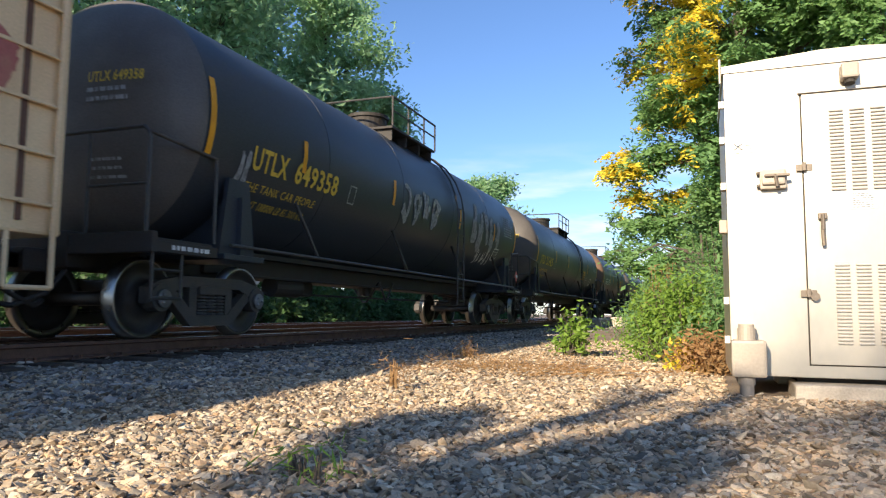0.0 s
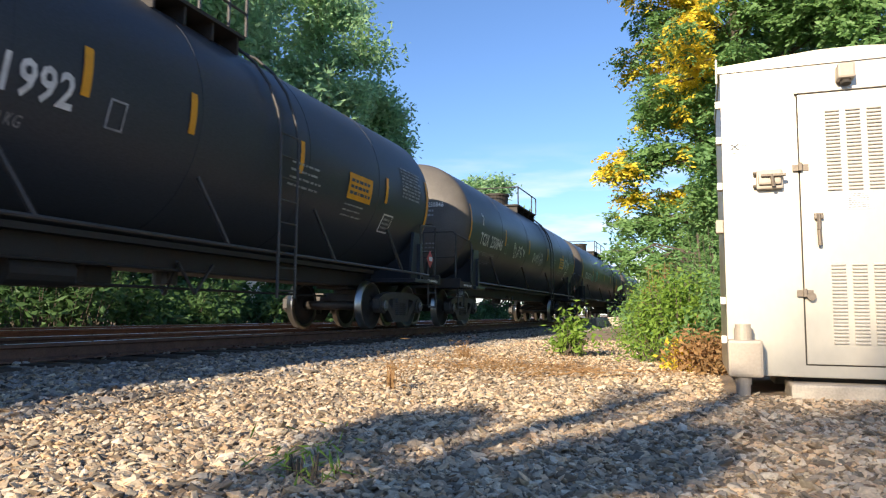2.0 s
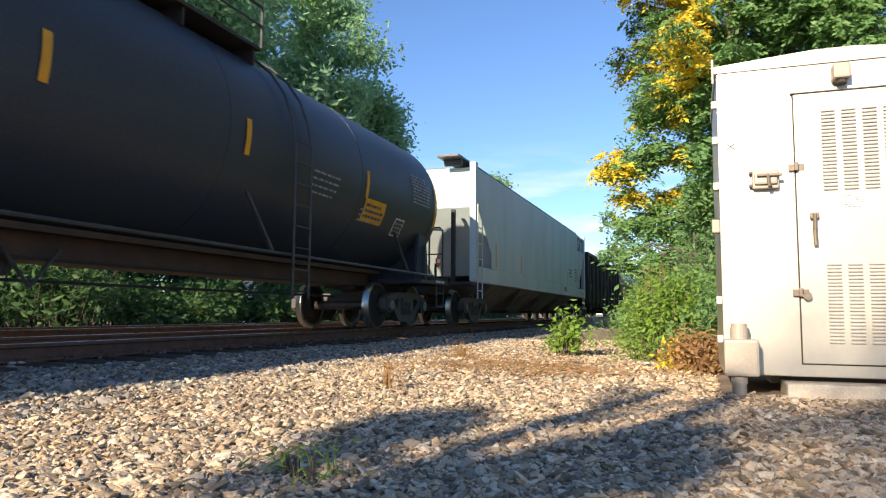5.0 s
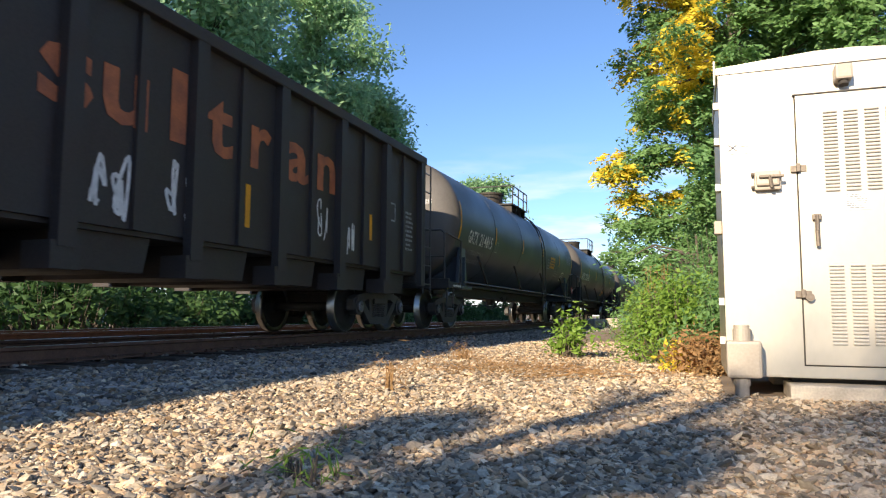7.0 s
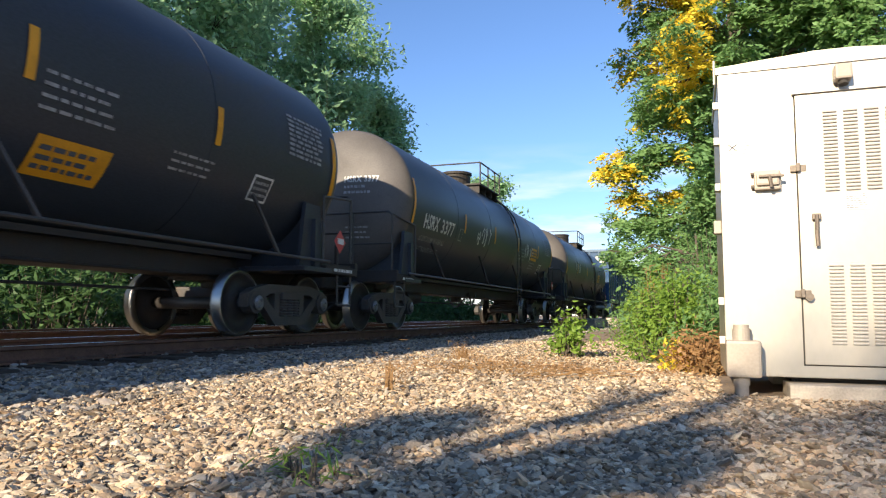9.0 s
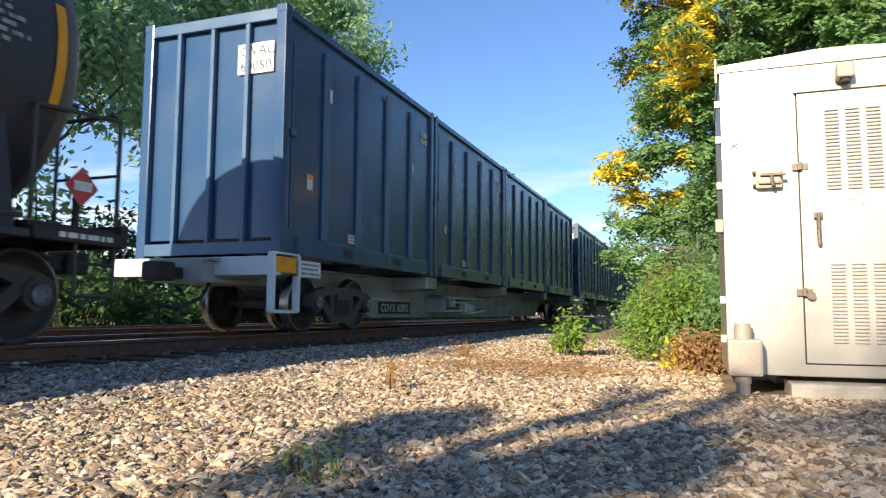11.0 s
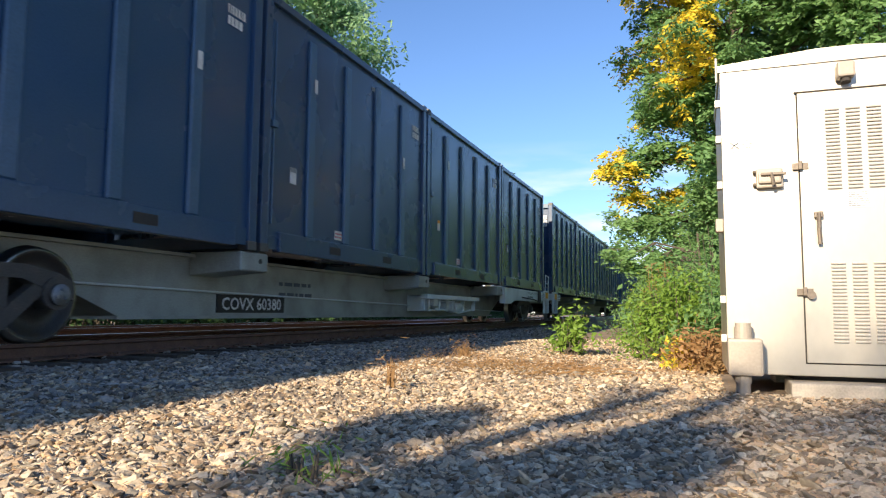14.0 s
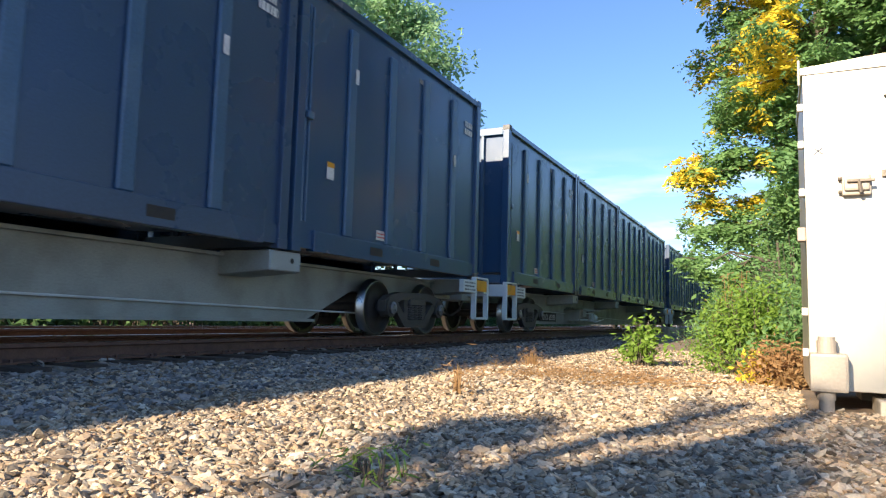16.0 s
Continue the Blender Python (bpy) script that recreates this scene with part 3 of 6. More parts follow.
    for z, w in ((1.97, 0.012), (1.72, 0.02), (1.40, 0.03), (0.62, 0.022), (0.36, 0.02)):   # fittings on the side
        bm = bmesh.new()
        B(bm, X0 - 0.035, X0, Y0 + 0.05, Y0 + 0.05 + w * 3, z - 0.025, z + 0.025, 0.004)
        part("side_hinge", bm, M_CABTRIM, cab)
    bm = bmesh.new()
    B(bm, X0 - 0.05, X0, Y0 + 0.06, Y0 + 0.16, 1.08, 1.17, 0.008)
    part("side_lock_box", bm, M_CABBOX, cab)
    bm = bmesh.new()
    rod(bm, (X0 - 0.02 + dx, Y0 + 0.05 + dy, 2.12), (X0 - 0.02 + dx, Y0 + 0.05 + dy, 2.29), 0.008)
    part("side_rod", bm, M_CABTRIM, cab)
    for k, y in enumerate((Y0 - 0.14, Y1 - 0.35)):
        bm = bmesh.new()
        box(bm, 0, 1.2, 0, 0.42, -0.08, 0.095, 0.015)
        foot = part("concrete_footing", bm, M_CONC)
        foot.matrix_basis = pose(0.53, y, 0.0)
        tagged(foot, "weathered concrete block under the signal cabinet", "footing", "footings under the cabinet")
    bm = bmesh.new()
    B(bm, X0 + 0.4, X1 - 0.1, Y0 + 0.12, Y1 - 0.12, 0.088, ZB, 0.004)
    part("base_channel", bm, M_DARK, cab)


build_cabinet()


# ---- rolling stock: running gear ----
WHEEL_R = 0.457


def make_wheelset_mesh():
    bm = bmesh.new()
    R = WHEEL_R
    for s in (-1, 1):
        prof = [(0.66, 0.10), (0.66, 0.16), (0.715, 0.20), (0.70, 0.37), (0.675, 0.385), (0.675, R + 0.022), (0.69, R + 0.026), (0.705, R), (0.805, R - 0.004), (0.808, R - 0.026), (0.805, 0.395), (0.755, 0.375), (0.765, 0.19), (0.81, 0.15), (0.81, 0.10)]
        b2 = bmesh.new()
        lathe(b2, [(s * x, r) for x, r in prof], 40, (0, 0), "x")
        tmp = bpy.data.meshes.new("tmp")
        b2.to_mesh(tmp)
        b2.free()
        bm.from_mesh(tmp)
        bpy.data.meshes.remove(tmp)
    rod(bm, (-1.0, 0, 0), (1.0, 0, 0), 0.085, 14)
    for s in (-1, 1):
        rod(bm, (s * 0.93, 0, 0), (s * 1.12, 0, 0), 0.105, 16)
        for k in range(3):
            a = 2.1 * k
            rod(bm, (s * 1.12, 0.055 * math.cos(a), 0.055 * math.sin(a)), (s * 1.135, 0.055 * math.cos(a), 0.055 * math.sin(a)), 0.02, 6)
    me = bpy.data.meshes.new("wheelset")
    bm.to_mesh(me)
    bm.free()
    me.materials.append(M_WHEEL)
    me.materials.append(M_TREAD)
    me.materials.append(M_CAP)
    for p in me.polygons:
        c = p.center
        r = math.hypot(c.y, c.z)
        p.use_smooth = True
        if r > R - 0.03:
            p.material_index = 1
        elif abs(c.x) > 1.1 and r < 0.12:
            p.material_index = 2
    return me


def make_side_frame_mesh():
    bm = bmesh.new()
    # top chord, arched down to the axle boxes
    top = [(-1.08, 0.40), (-1.08, 0.58), (-0.92, 0.66), (-0.55, 0.73), (0.55, 0.73), (0.92, 0.66), (1.08, 0.58), (1.08, 0.40), (0.98, 0.50), (0.80, 0.50), (0.52, 0.60), (-0.52, 0.60), (-0.80, 0.50), (-0.98, 0.50)]
    prism(bm, top, -0.07, 0.07)
    prism(bm, [(-0.80, 0.51), (-0.66, 0.56), (-0.30, 0.27), (0.30, 0.27), (0.66, 0.56), (0.80, 0.51), (0.38, 0.14), (-0.38, 0.14)], -0.06, 0.06)
    for s in (-1, 1):
        prism(bm, [(s * 0.27, 0.26), (s * 0.40, 0.30), (s * 0.40, 0.62), (s * 0.27, 0.62)], -0.05, 0.05)
        rod(bm, (-0.08, s * 0.89, 0.47), (0.09, s * 0.89, 0.47), 0.16, 16)
    box(bm, -0.10, 0.10, -0.27, 0.27, 0.52, 0.62, 0.01)
    me = bpy.data.meshes.new("side_frame")
    bm.to_mesh(me)
    bm.free()
    me.materials.append(M_TRUCK)
    return me


def make_spring_mesh():
    bm = bmesh.new()
    prof = []
    for k in range(7):
        z = 0.27 + 0.04 * k
        prof += [(z, 0.052), (z + 0.008, 0.078), (z + 0.028, 0.078), (z + 0.036, 0.052)]
    lathe(bm, prof, 14, (0, 0), "y")
    bm.transform(Matrix.Rotation(radians(90), 4, "X"))
    me = bpy.data.meshes.new("spring")
    bm.to_mesh(me)
    bm.free()
    me.materials.append(M_TRUCK)
    return me


ME_WHEELSET, ME_FRAME, ME_SPRING = make_wheelset_mesh(), make_side_frame_mesh(), make_spring_mesh()
WHEELSETS = []   # (wheelset, its y on the train at the start)


def add_truck(car, y, u):
    bm = bmesh.new()
    box(bm, -0.95, 0.95, -0.2, 0.2, 0.55, 0.72, 0.03)
    box(bm, -0.35, 0.35, -0.32, 0.32, 0.70, 0.80, 0.03)
    box(bm, -0.7, 0.7, -0.62, -0.50, 0.38, 0.52, 0.02)
    box(bm, -0.7, 0.7, 0.50, 0.62, 0.38, 0.52, 0.02)
    truck = part("truck", bm, M_TRUCK, car, "dusty cast steel truck with coil springs")
    truck.location = (0, y, 0)
    for s in (-1, 1):
        o = new("side_frame", ME_FRAME)
        o.parent = truck
        o.matrix_basis = pose(s * 0.99, 0, 0, 0, 0, 0 if s > 0 else 180)
        for cy in (-0.165, 0.0, 0.165):
            o = new("spring", ME_SPRING)
            o.parent = truck
            o.matrix_basis = pose(s * 1.01, cy, 0)
    for dyy in (-0.89, 0.89):
        o = new("wheelset", ME_WHEELSET)
        o.parent = truck
        o.location = (0, dyy, WHEEL_R)
        WHEELSETS.append((o, (0, dyy, WHEEL_R), u + y + dyy))


CARS = []   # (car, u): y at the start


def begin_car(name, u, label, category):
    car = tagged(new(name), label, category, "cars of the freight train")
    car.location = (TRACK_X, u, RAIL_Z)
    CARS.append((car, u))
    return car


def coupler(car, y, direction):
    bm = bmesh.new()
    box(bm, -0.09, 0.09, min(y, y + direction * 0.75), max(y, y + direction * 0.75), 0.76, 0.92, 0.02)
    box(bm, -0.16, 0.16, min(y + direction * 0.55, y + direction * 0.85), max(y + direction * 0.55, y + direction * 0.85), 0.72, 0.98, 0.04)
    part("coupler", bm, M_UNDER, car)
    bm = bmesh.new()
    tube(bm, [(0.3, y, 0.75), (0.33, y + direction * 0.25, 0.5), (0.28, y + direction * 0.6, 0.36), (0.1, y + direction * 0.85, 0.42)], 0.028)
    part("air_hose", bm, M_UNDER, car)


def ladder(name, car, x, y, w, z0, z1, material=None, r=0.014, steps=0.36, lean=0.0):
    bm = bmesh.new()
    tube(bm, [(x, y, z0), (x - lean, y, z1)], r * 1.2)
    tube(bm, [(x, y + w, z0), (x - lean, y + w, z1)], r * 1.2)
    n = max(2, int((z1 - z0) / steps))
    for k in range(n):
        f = (k + 0.5) / n
        tube(bm, [(x - lean * f, y, z0 + (z1 - z0) * f), (x - lean * f, y + w, z0 + (z1 - z0) * f)], r, 6)
    return part(name, bm, material or M_PIPE, car)


# ---- tank cars ----
def tank_car(u, tc, ring0, ring1, label, mark="", number="", text_mat=M_WHITE, paint=M_BLACK, head=M_DUSTY, radius=1.50, centre=2.62,
             stripes=(), text_y=0.35, text_size=0.42, text_w=2.1, sill=M_UNDER, panel=True, spray=(), dome=0.5, ladder_y=None, walkway=1.6,
             capacity=True, warning=True, lines=("LD LMT 211800 LB 96050 KG", "LT WT 76300 LB 34600 KG"), rail_style=0, placard=True, warn=(-3.5, -0.3)):
    car = begin_car("tank_car", u, label, "tank car")
    R, ZC = radius, centre
    ring0, text_y, stripes = ring0 - 0.1, text_y - 0.1, [y - 0.1 for y in stripes]
    depth = 0.52
    prof = []
    n = 9
    for i in range(n):
        a = math.pi / 2 * i / n
        prof.append((ring0 - depth * math.cos(a), max(0.02, R * math.sin(a) ** 0.82)))
    prof.append((ring0, R))
    prof += [(ring0 + 0.03, R), (ring0 + 0.3, R), (ring1 - 0.3, R), (ring1 - 0.03, R)]
    prof.append((ring1, R))
    for i in range(n - 1, -1, -1):
        a = math.pi / 2 * i / n
        prof.append((ring1 + depth * math.cos(a), max(0.02, R * math.sin(a) ** 0.82)))
    bm = bmesh.new()
    lathe(bm, prof, 72, (0, ZC), "y")
    shell = part("tank", bm, paint, car, "dull black welded tank with dusty rounded ends", True)
    shell.data.materials.append(head)
    for p in shell.data.polygons:
        if p.center.y < ring0 - 0.01 or p.center.y > ring1 + 0.01:
            p.material_index = 1
    for k in range(1, 5):
        bm = bmesh.new()
        y = ring0 + (ring1 - ring0) * k / 5
        lathe(bm, [(y - 0.012, R - 0.01), (y - 0.012, R + 0.004), (y + 0.012, R + 0.004), (y + 0.012, R - 0.01)], 72, (0, ZC), "y")
        part("weld_seam", bm, paint, car)
    # yellow reflective stripes
    for y, ln in [(ring0 + 0.03, 0.95)] + [(s, 0.46) for s in stripes] + [(ring1 - 0.13, 0.95)]:
        on_tank("reflective_stripe", quad_points(0.10, ln, 8), car, M_YELLOW, R, ZC, y, -0.35 if ln > 0.8 else -0.22)
    # reporting mark and number
    if mark:
        share_w = 0.92 * len(mark) / (len(mark) + len(number))
        on_tank("reporting_mark", fitted(text_points(mark, text_size, 1.08, 0.010), text_w * share_w), car, text_mat, R, ZC, text_y, -0.33)
        on_tank("car_number", fitted(text_points(number, text_size, 1.08, 0.010), text_w * (0.92 - share_w)), car, text_mat, R, ZC, text_y + text_w * (share_w + 0.08), -0.33)
        for k, words in enumerate(lines):
            on_tank("weight_line", fitted(text_points(words, 0.17, 1.1), text_w * (0.78 - 0.06 * k)), car, M_GREYTXT if text_mat is not M_YTXT else M_YTXT, R, ZC, text_y, -0.52 - 0.16 * k)
        on_tank("class_frame", frame_points(0.22, 0.30, 0.022), car, M_GREYTXT, R, ZC, text_y + text_w + 0.40, -0.37)
    def on_head(name, shape, x, z, m):
        vs, fs = shape
        pts = []
        for a, b in vs:
            r = min(1.0, math.hypot(x + a, z + b) / R)
            pts.append((x + a, ring0 - depth * math.sqrt(max(0.0, 1 - r ** 2.44)) - 0.018, ZC + z + b))
        return raw_mesh(name, pts, fs, m, car)

    if mark:
        on_head("end_mark", fitted(text_points(mark + " " + number, 0.17, 1.08, 0.004), 0.72), 0.22, 0.30, text_mat)
        on_head("end_writing", bars_points(2, 0.55, 0.22, 0.45, int(u) + 11), 0.22, 0.04, M_GREYTXT)
        on_head("end_writing", bars_points(3, 0.5, 0.3, 0.35, int(u) + 12), 0.25, -0.85, M_GREYTXT)
    if capacity:   # data panel near the far end, lined white
        on_tank("data_panel_line", bars_points(9, 0.95, 0.62, 0.55, int(u)), car, M_GREYTXT, R, ZC, ring1 - 1.35, -0.08)
        on_tank("test_frame", frame_points(0.42, 0.36, 0.03), car, M_WHITE, R, ZC, ring1 - 2.0, -0.58)
        on_tank("test_line", bars_points(3, 0.32, 0.24, 0.5, int(u) + 1), car, M_GREYTXT, R, ZC, ring1 - 1.95, -0.54)
    if warning:
        w = on_tank("warning_label", quad_points(0.85, 0.42, 6), car, M_YELLOW, R, ZC, ring1 + warn[0], warn[1], 0.012, "yellow emergency label with dark bars")
        on_tank("label_line", bars_points(3, 0.72, 0.30, 0.5, int(u) + 2), car, M_NAVY, R, ZC, ring1 + warn[0] + 0.06, warn[1] + 0.04, 0.020)
        on_tank("small_writing", bars_points(4, 0.85, 0.42, 0.3, int(u) + 3), car, M_GREYTXT, R, ZC, ring1 - 5.2, -0.38)
        on_tank("small_writing", bars_points(3, 0.7, 0.28, 0.3, int(u) + 4), car, M_GREYTXT, R, ZC, ring1 - 3.5, -0.52)
    for y, ang, w, h, n, seed, width, m in spray:
        on_tank("spray_paint", strokes_points(graffiti(seed, w, h, n), width), car, m, R, ZC, y, ang, 0.012, "sprayed graffiti strokes")
    # draft sills, bolster webs, full-length side pipe
    for y in (0.0, tc):
        bm = bmesh.new()
        out = -1 if y == 0 else 1
        box(bm, -0.36, 0.36, y - 1.55 if out < 0 else y - 1.0, y + 1.0 if out < 0 else y + 1.55, 0.78, 1.18, 0.02)
        part("draft_sill", bm, M_UNDER, car)
        for s in (-1, 1):
            bm = bmesh.new()
            z0 = 1.0
            prism(bm, [(y - 0.35, z0), (y + 0.35, z0), (y + 0.2, ZC - 0.68), (y - 0.2, ZC - 0.68)], s * (R - 0.10), s * (R - 0.16))
            box(bm, s * 0.3, s * (R - 0.03), y - 0.03, y + 0.03, z0, ZC - 0.9)
            box(bm, s * 0.3, s * (R + 0.02), y - 0.4, y + 0.4, z0 - 0.07, z0, 0.01)
            part("bolster", bm, paint, car)
    bm = bmesh.new()
    box(bm, -0.42, 0.42, 0.6, tc - 0.6, ZC - R - 0.28, ZC - R + 0.10, 0.02)
    for s in (-1, 1):
        box(bm, s * 0.42, s * 0.62, 0.4, tc - 0.4, ZC - R - 0.02, ZC - R + 0.05)
    part("centre_sill", bm, sill, car)
    for s in (-1, 1):
        bm = bmesh.new()
        tube(bm, [(s * (R + 0.03), -0.3, 1.10), (s * (R + 0.03), tc + 0.3, 1.10)], 0.024, 8)
        part("side_pipe", bm, M_PIPE, car)
    for k in range(4):
        y = 1.4 + (tc - 2.8) * k / 3
        bm = bmesh.new()
        tube(bm, [(R + 0.03, y + 0.32, 1.10), (R - 0.10, y - 0.12, 1.85)], 0.03, 6)
        part("pipe_brace", bm, M_PIPE, car)
    # end platforms with rails and steps
    for y, d in ((0.0, -1), (tc, 1)):
        ye = (ring0 - 0.75) if d < 0 else (ring1 + 0.75)
        yi = ye - d * 1.0
        bm = bmesh.new()
        box(bm, -1.42, 1.42, min(ye, yi), max(ye, yi), 1.02, 1.09, 0.01)
        box(bm, -1.5, 1.5, ye - 0.04, ye + 0.04, 0.92, 1.14, 0.01)
        plat = part("end_platform", bm, M_UNDER, car)
        bm = bmesh.new()
        tube(bm, [(1.38, ye, 1.1), (1.38, ye, 2.18), (1.3, ye, 2.26), (-1.3, ye, 2.26), (-1.38, ye, 2.18), (-1.38, ye, 1.1)], 0.022, 8)
        part("handrail", bm, M_PIPE, car)
        for name, pts, r in (("rail_post", [(0.55, ye, 1.1), (0.55, ye, 2.26)], 0.02), ("side_rail", [(1.38, ye, 2.2), (1.44, yi, 2.1), (1.44, yi, 1.1)], 0.022),
                             ("cross_rail", [(1.38, ye, 1.65), (0.55, ye, 1.65)], 0.016)):
            bm = bmesh.new()
            tube(bm, pts, r)
            part(name, bm, M_PIPE, car)
        bm = bmesh.new()
        tube(bm, [(1.42, ye - d * 0.06, 1.05), (1.42, ye - d * 0.06, 0.45)], 0.02)
        tube(bm, [(1.42, ye - d * 0.5, 1.05), (1.42, ye - d * 0.5, 0.45), (1.42, ye - d * 0.06, 0.45)], 0.02)
        tube(bm, [(1.42, ye - d * 0.5, 0.75), (1.42, ye - d * 0.06, 0.75)], 0.016)
        part("step", bm, M_PIPE, car)
        bm = bmesh.new()
        box(bm, 1.38, 1.5, min(yi, yi + d * 1.0), max(yi, yi + d * 1.0), 0.93, 1.05, 0.01)
        part("sill_plate", bm, M_UNDER, car)
        on_side("sill_lettering", bars_points(1, 0.6, 0.06, 0.8, int(u + y)), car, M_WHITE, 1.503, min(yi, yi + d) + 0.25, 0.96)
        coupler(car, ye, d)
    bm = bmesh.new()   # brake gear under the sill
    rod(bm, (0.25, 2.4, 0.72), (0.25, 3.2, 0.72), 0.16, 14)
    box(bm, -0.35, 0.1, 3.6, 4.0, 0.6, 0.9, 0.03)
    tube(bm, [(0.2, 1.4, 0.62), (0.2, tc - 1.6, 0.62)], 0.018)
    tube(bm, [(0.45, 1.4, 0.84), (0.45, tc - 1.6, 0.84)], 0.02)
    part("brake_gear", bm, M_UNDER, car)
    bm = bmesh.new()   # bottom outlet
    ym = (ring0 + ring1) / 2
    rod(bm, (0, ym, ZC - R - 0.45), (0, ym, ZC - R + 0.05), 0.16, 14)
    tube(bm, [(-0.5, ym + 0.35, 0.95), (-0.1, ym + 0.1, 0.55), (0.1, ym - 0.1, 0.55), (0.5, ym - 0.35, 0.95)], 0.022)
    tube(bm, [(0.5, ym + 0.35, 0.95), (0.5, ym, 0.55), (0.5, ym - 0.35, 0.95)], 0.022)
    part("outlet", bm, M_PIPE, car)
    # dome with its platform and rails
    yd = ring0 + (ring1 - ring0) * dome
    walkway -= 0.85
    zt = ZC + R
    bm = bmesh.new()
    rod(bm, (0, yd, zt - 0.1), (0, yd, zt + 0.38), 0.42, 24)
    rod(bm, (0, yd, zt + 0.38), (0, yd, zt + 0.45), 0.46, 24)
    rod(bm, (0, yd + 0.75, zt - 0.08), (0, yd + 0.75, zt + 0.22), 0.2, 14)
    part("dome", bm, M_UNDER, car)
    for s in (-1, 1):
        bm = bmesh.new()
        box(bm, s * 0.55, s * 1.05, yd - 1.0, yd + walkway, zt - 0.12, zt - 0.07, 0.005)
        for k in range(4):
            y = yd - 0.9 + (walkway + 0.8) * k / 3
            box(bm, s * 0.5, s * 1.0, y - 0.02, y + 0.02, zt - 0.35, zt - 0.1)
        part("top_platform", bm, M_UNDER, car)
    bm = bmesh.new()
    za = zt - 0.08
    for s in (-1, 1):
        xs = s * 1.05
        posts = [yd - 1.0, yd - 0.2, yd + walkway * 0.5, yd + walkway] if not rail_style else [yd - 1.0, yd + walkway * 0.6, yd + walkway]
        for y in posts:
            tube(bm, [(xs, y, za), (xs, y, za + 0.60)], 0.022)
        tube(bm, [(xs, posts[0], za + 0.60), (xs, posts[-1], za + 0.60)], 0.022)
        if not rail_style:
            tube(bm, [(xs, posts[0], za + 0.32), (xs, posts[-1], za + 0.32)], 0.018)
    tube(bm, [(1.05, yd - 1.0, za + 0.60), (-1.05, yd - 1.0, za + 0.60)], 0.022)
    part("platform_rail", bm, M_PIPE, car)
    # ladder over the shell
    yl = yd + walkway + 0.1 if ladder_y is None else ladder_y
    bm = bmesh.new()
    for dyy in (0, 0.42):
        tube(bm, [(R + 0.10, yl + dyy, 0.5), (R + 0.10, yl + dyy, ZC)] + [((R + 0.08) * math.cos(a), yl + dyy, ZC + (R + 0.08) * math.sin(a)) for a in (0.25, 0.5, 0.75, 1.0, 1.2)], 0.02)
    for k in range(8):
        tube(bm, [(R + 0.10, yl, 0.6 + 0.3 * k), (R + 0.10, yl + 0.42, 0.6 + 0.3 * k)], 0.014, 6)
    part("ladder", bm, M_PIPE, car)
    if placard:
        for y in (ring1 + 0.25,):
            bm = bmesh.new()
            bmesh.ops.create_circle(bm, cap_ends=True, segments=4, radius=0.19, matrix=pose(1.46, y, 1.45, 0, 90, 0))
            bmesh.ops.extrude_face_region(bm, geom=bm.faces[:])
            part("placard", bm, M_RED, car, "red diamond hazard placard")
            on_side("placard_centre", quad_points(0.2, 0.09), car, M_WHITE, 1.475, y - 0.1, 1.41)
            bm = bmesh.new()
            box(bm, 1.38, 1.42, y - 0.03, y + 0.03, 1.05, 1.4)
            part("placard_post", bm, M_UNDER, car)
    add_truck(car, 0, u)
    add_truck(car, tc, u)
    return car


# ---- container cars ----
C_LEN, C_PITCH, C_H, C_W, C_Z = 6.02, 6.12, 3.64, 1.28, 1.12


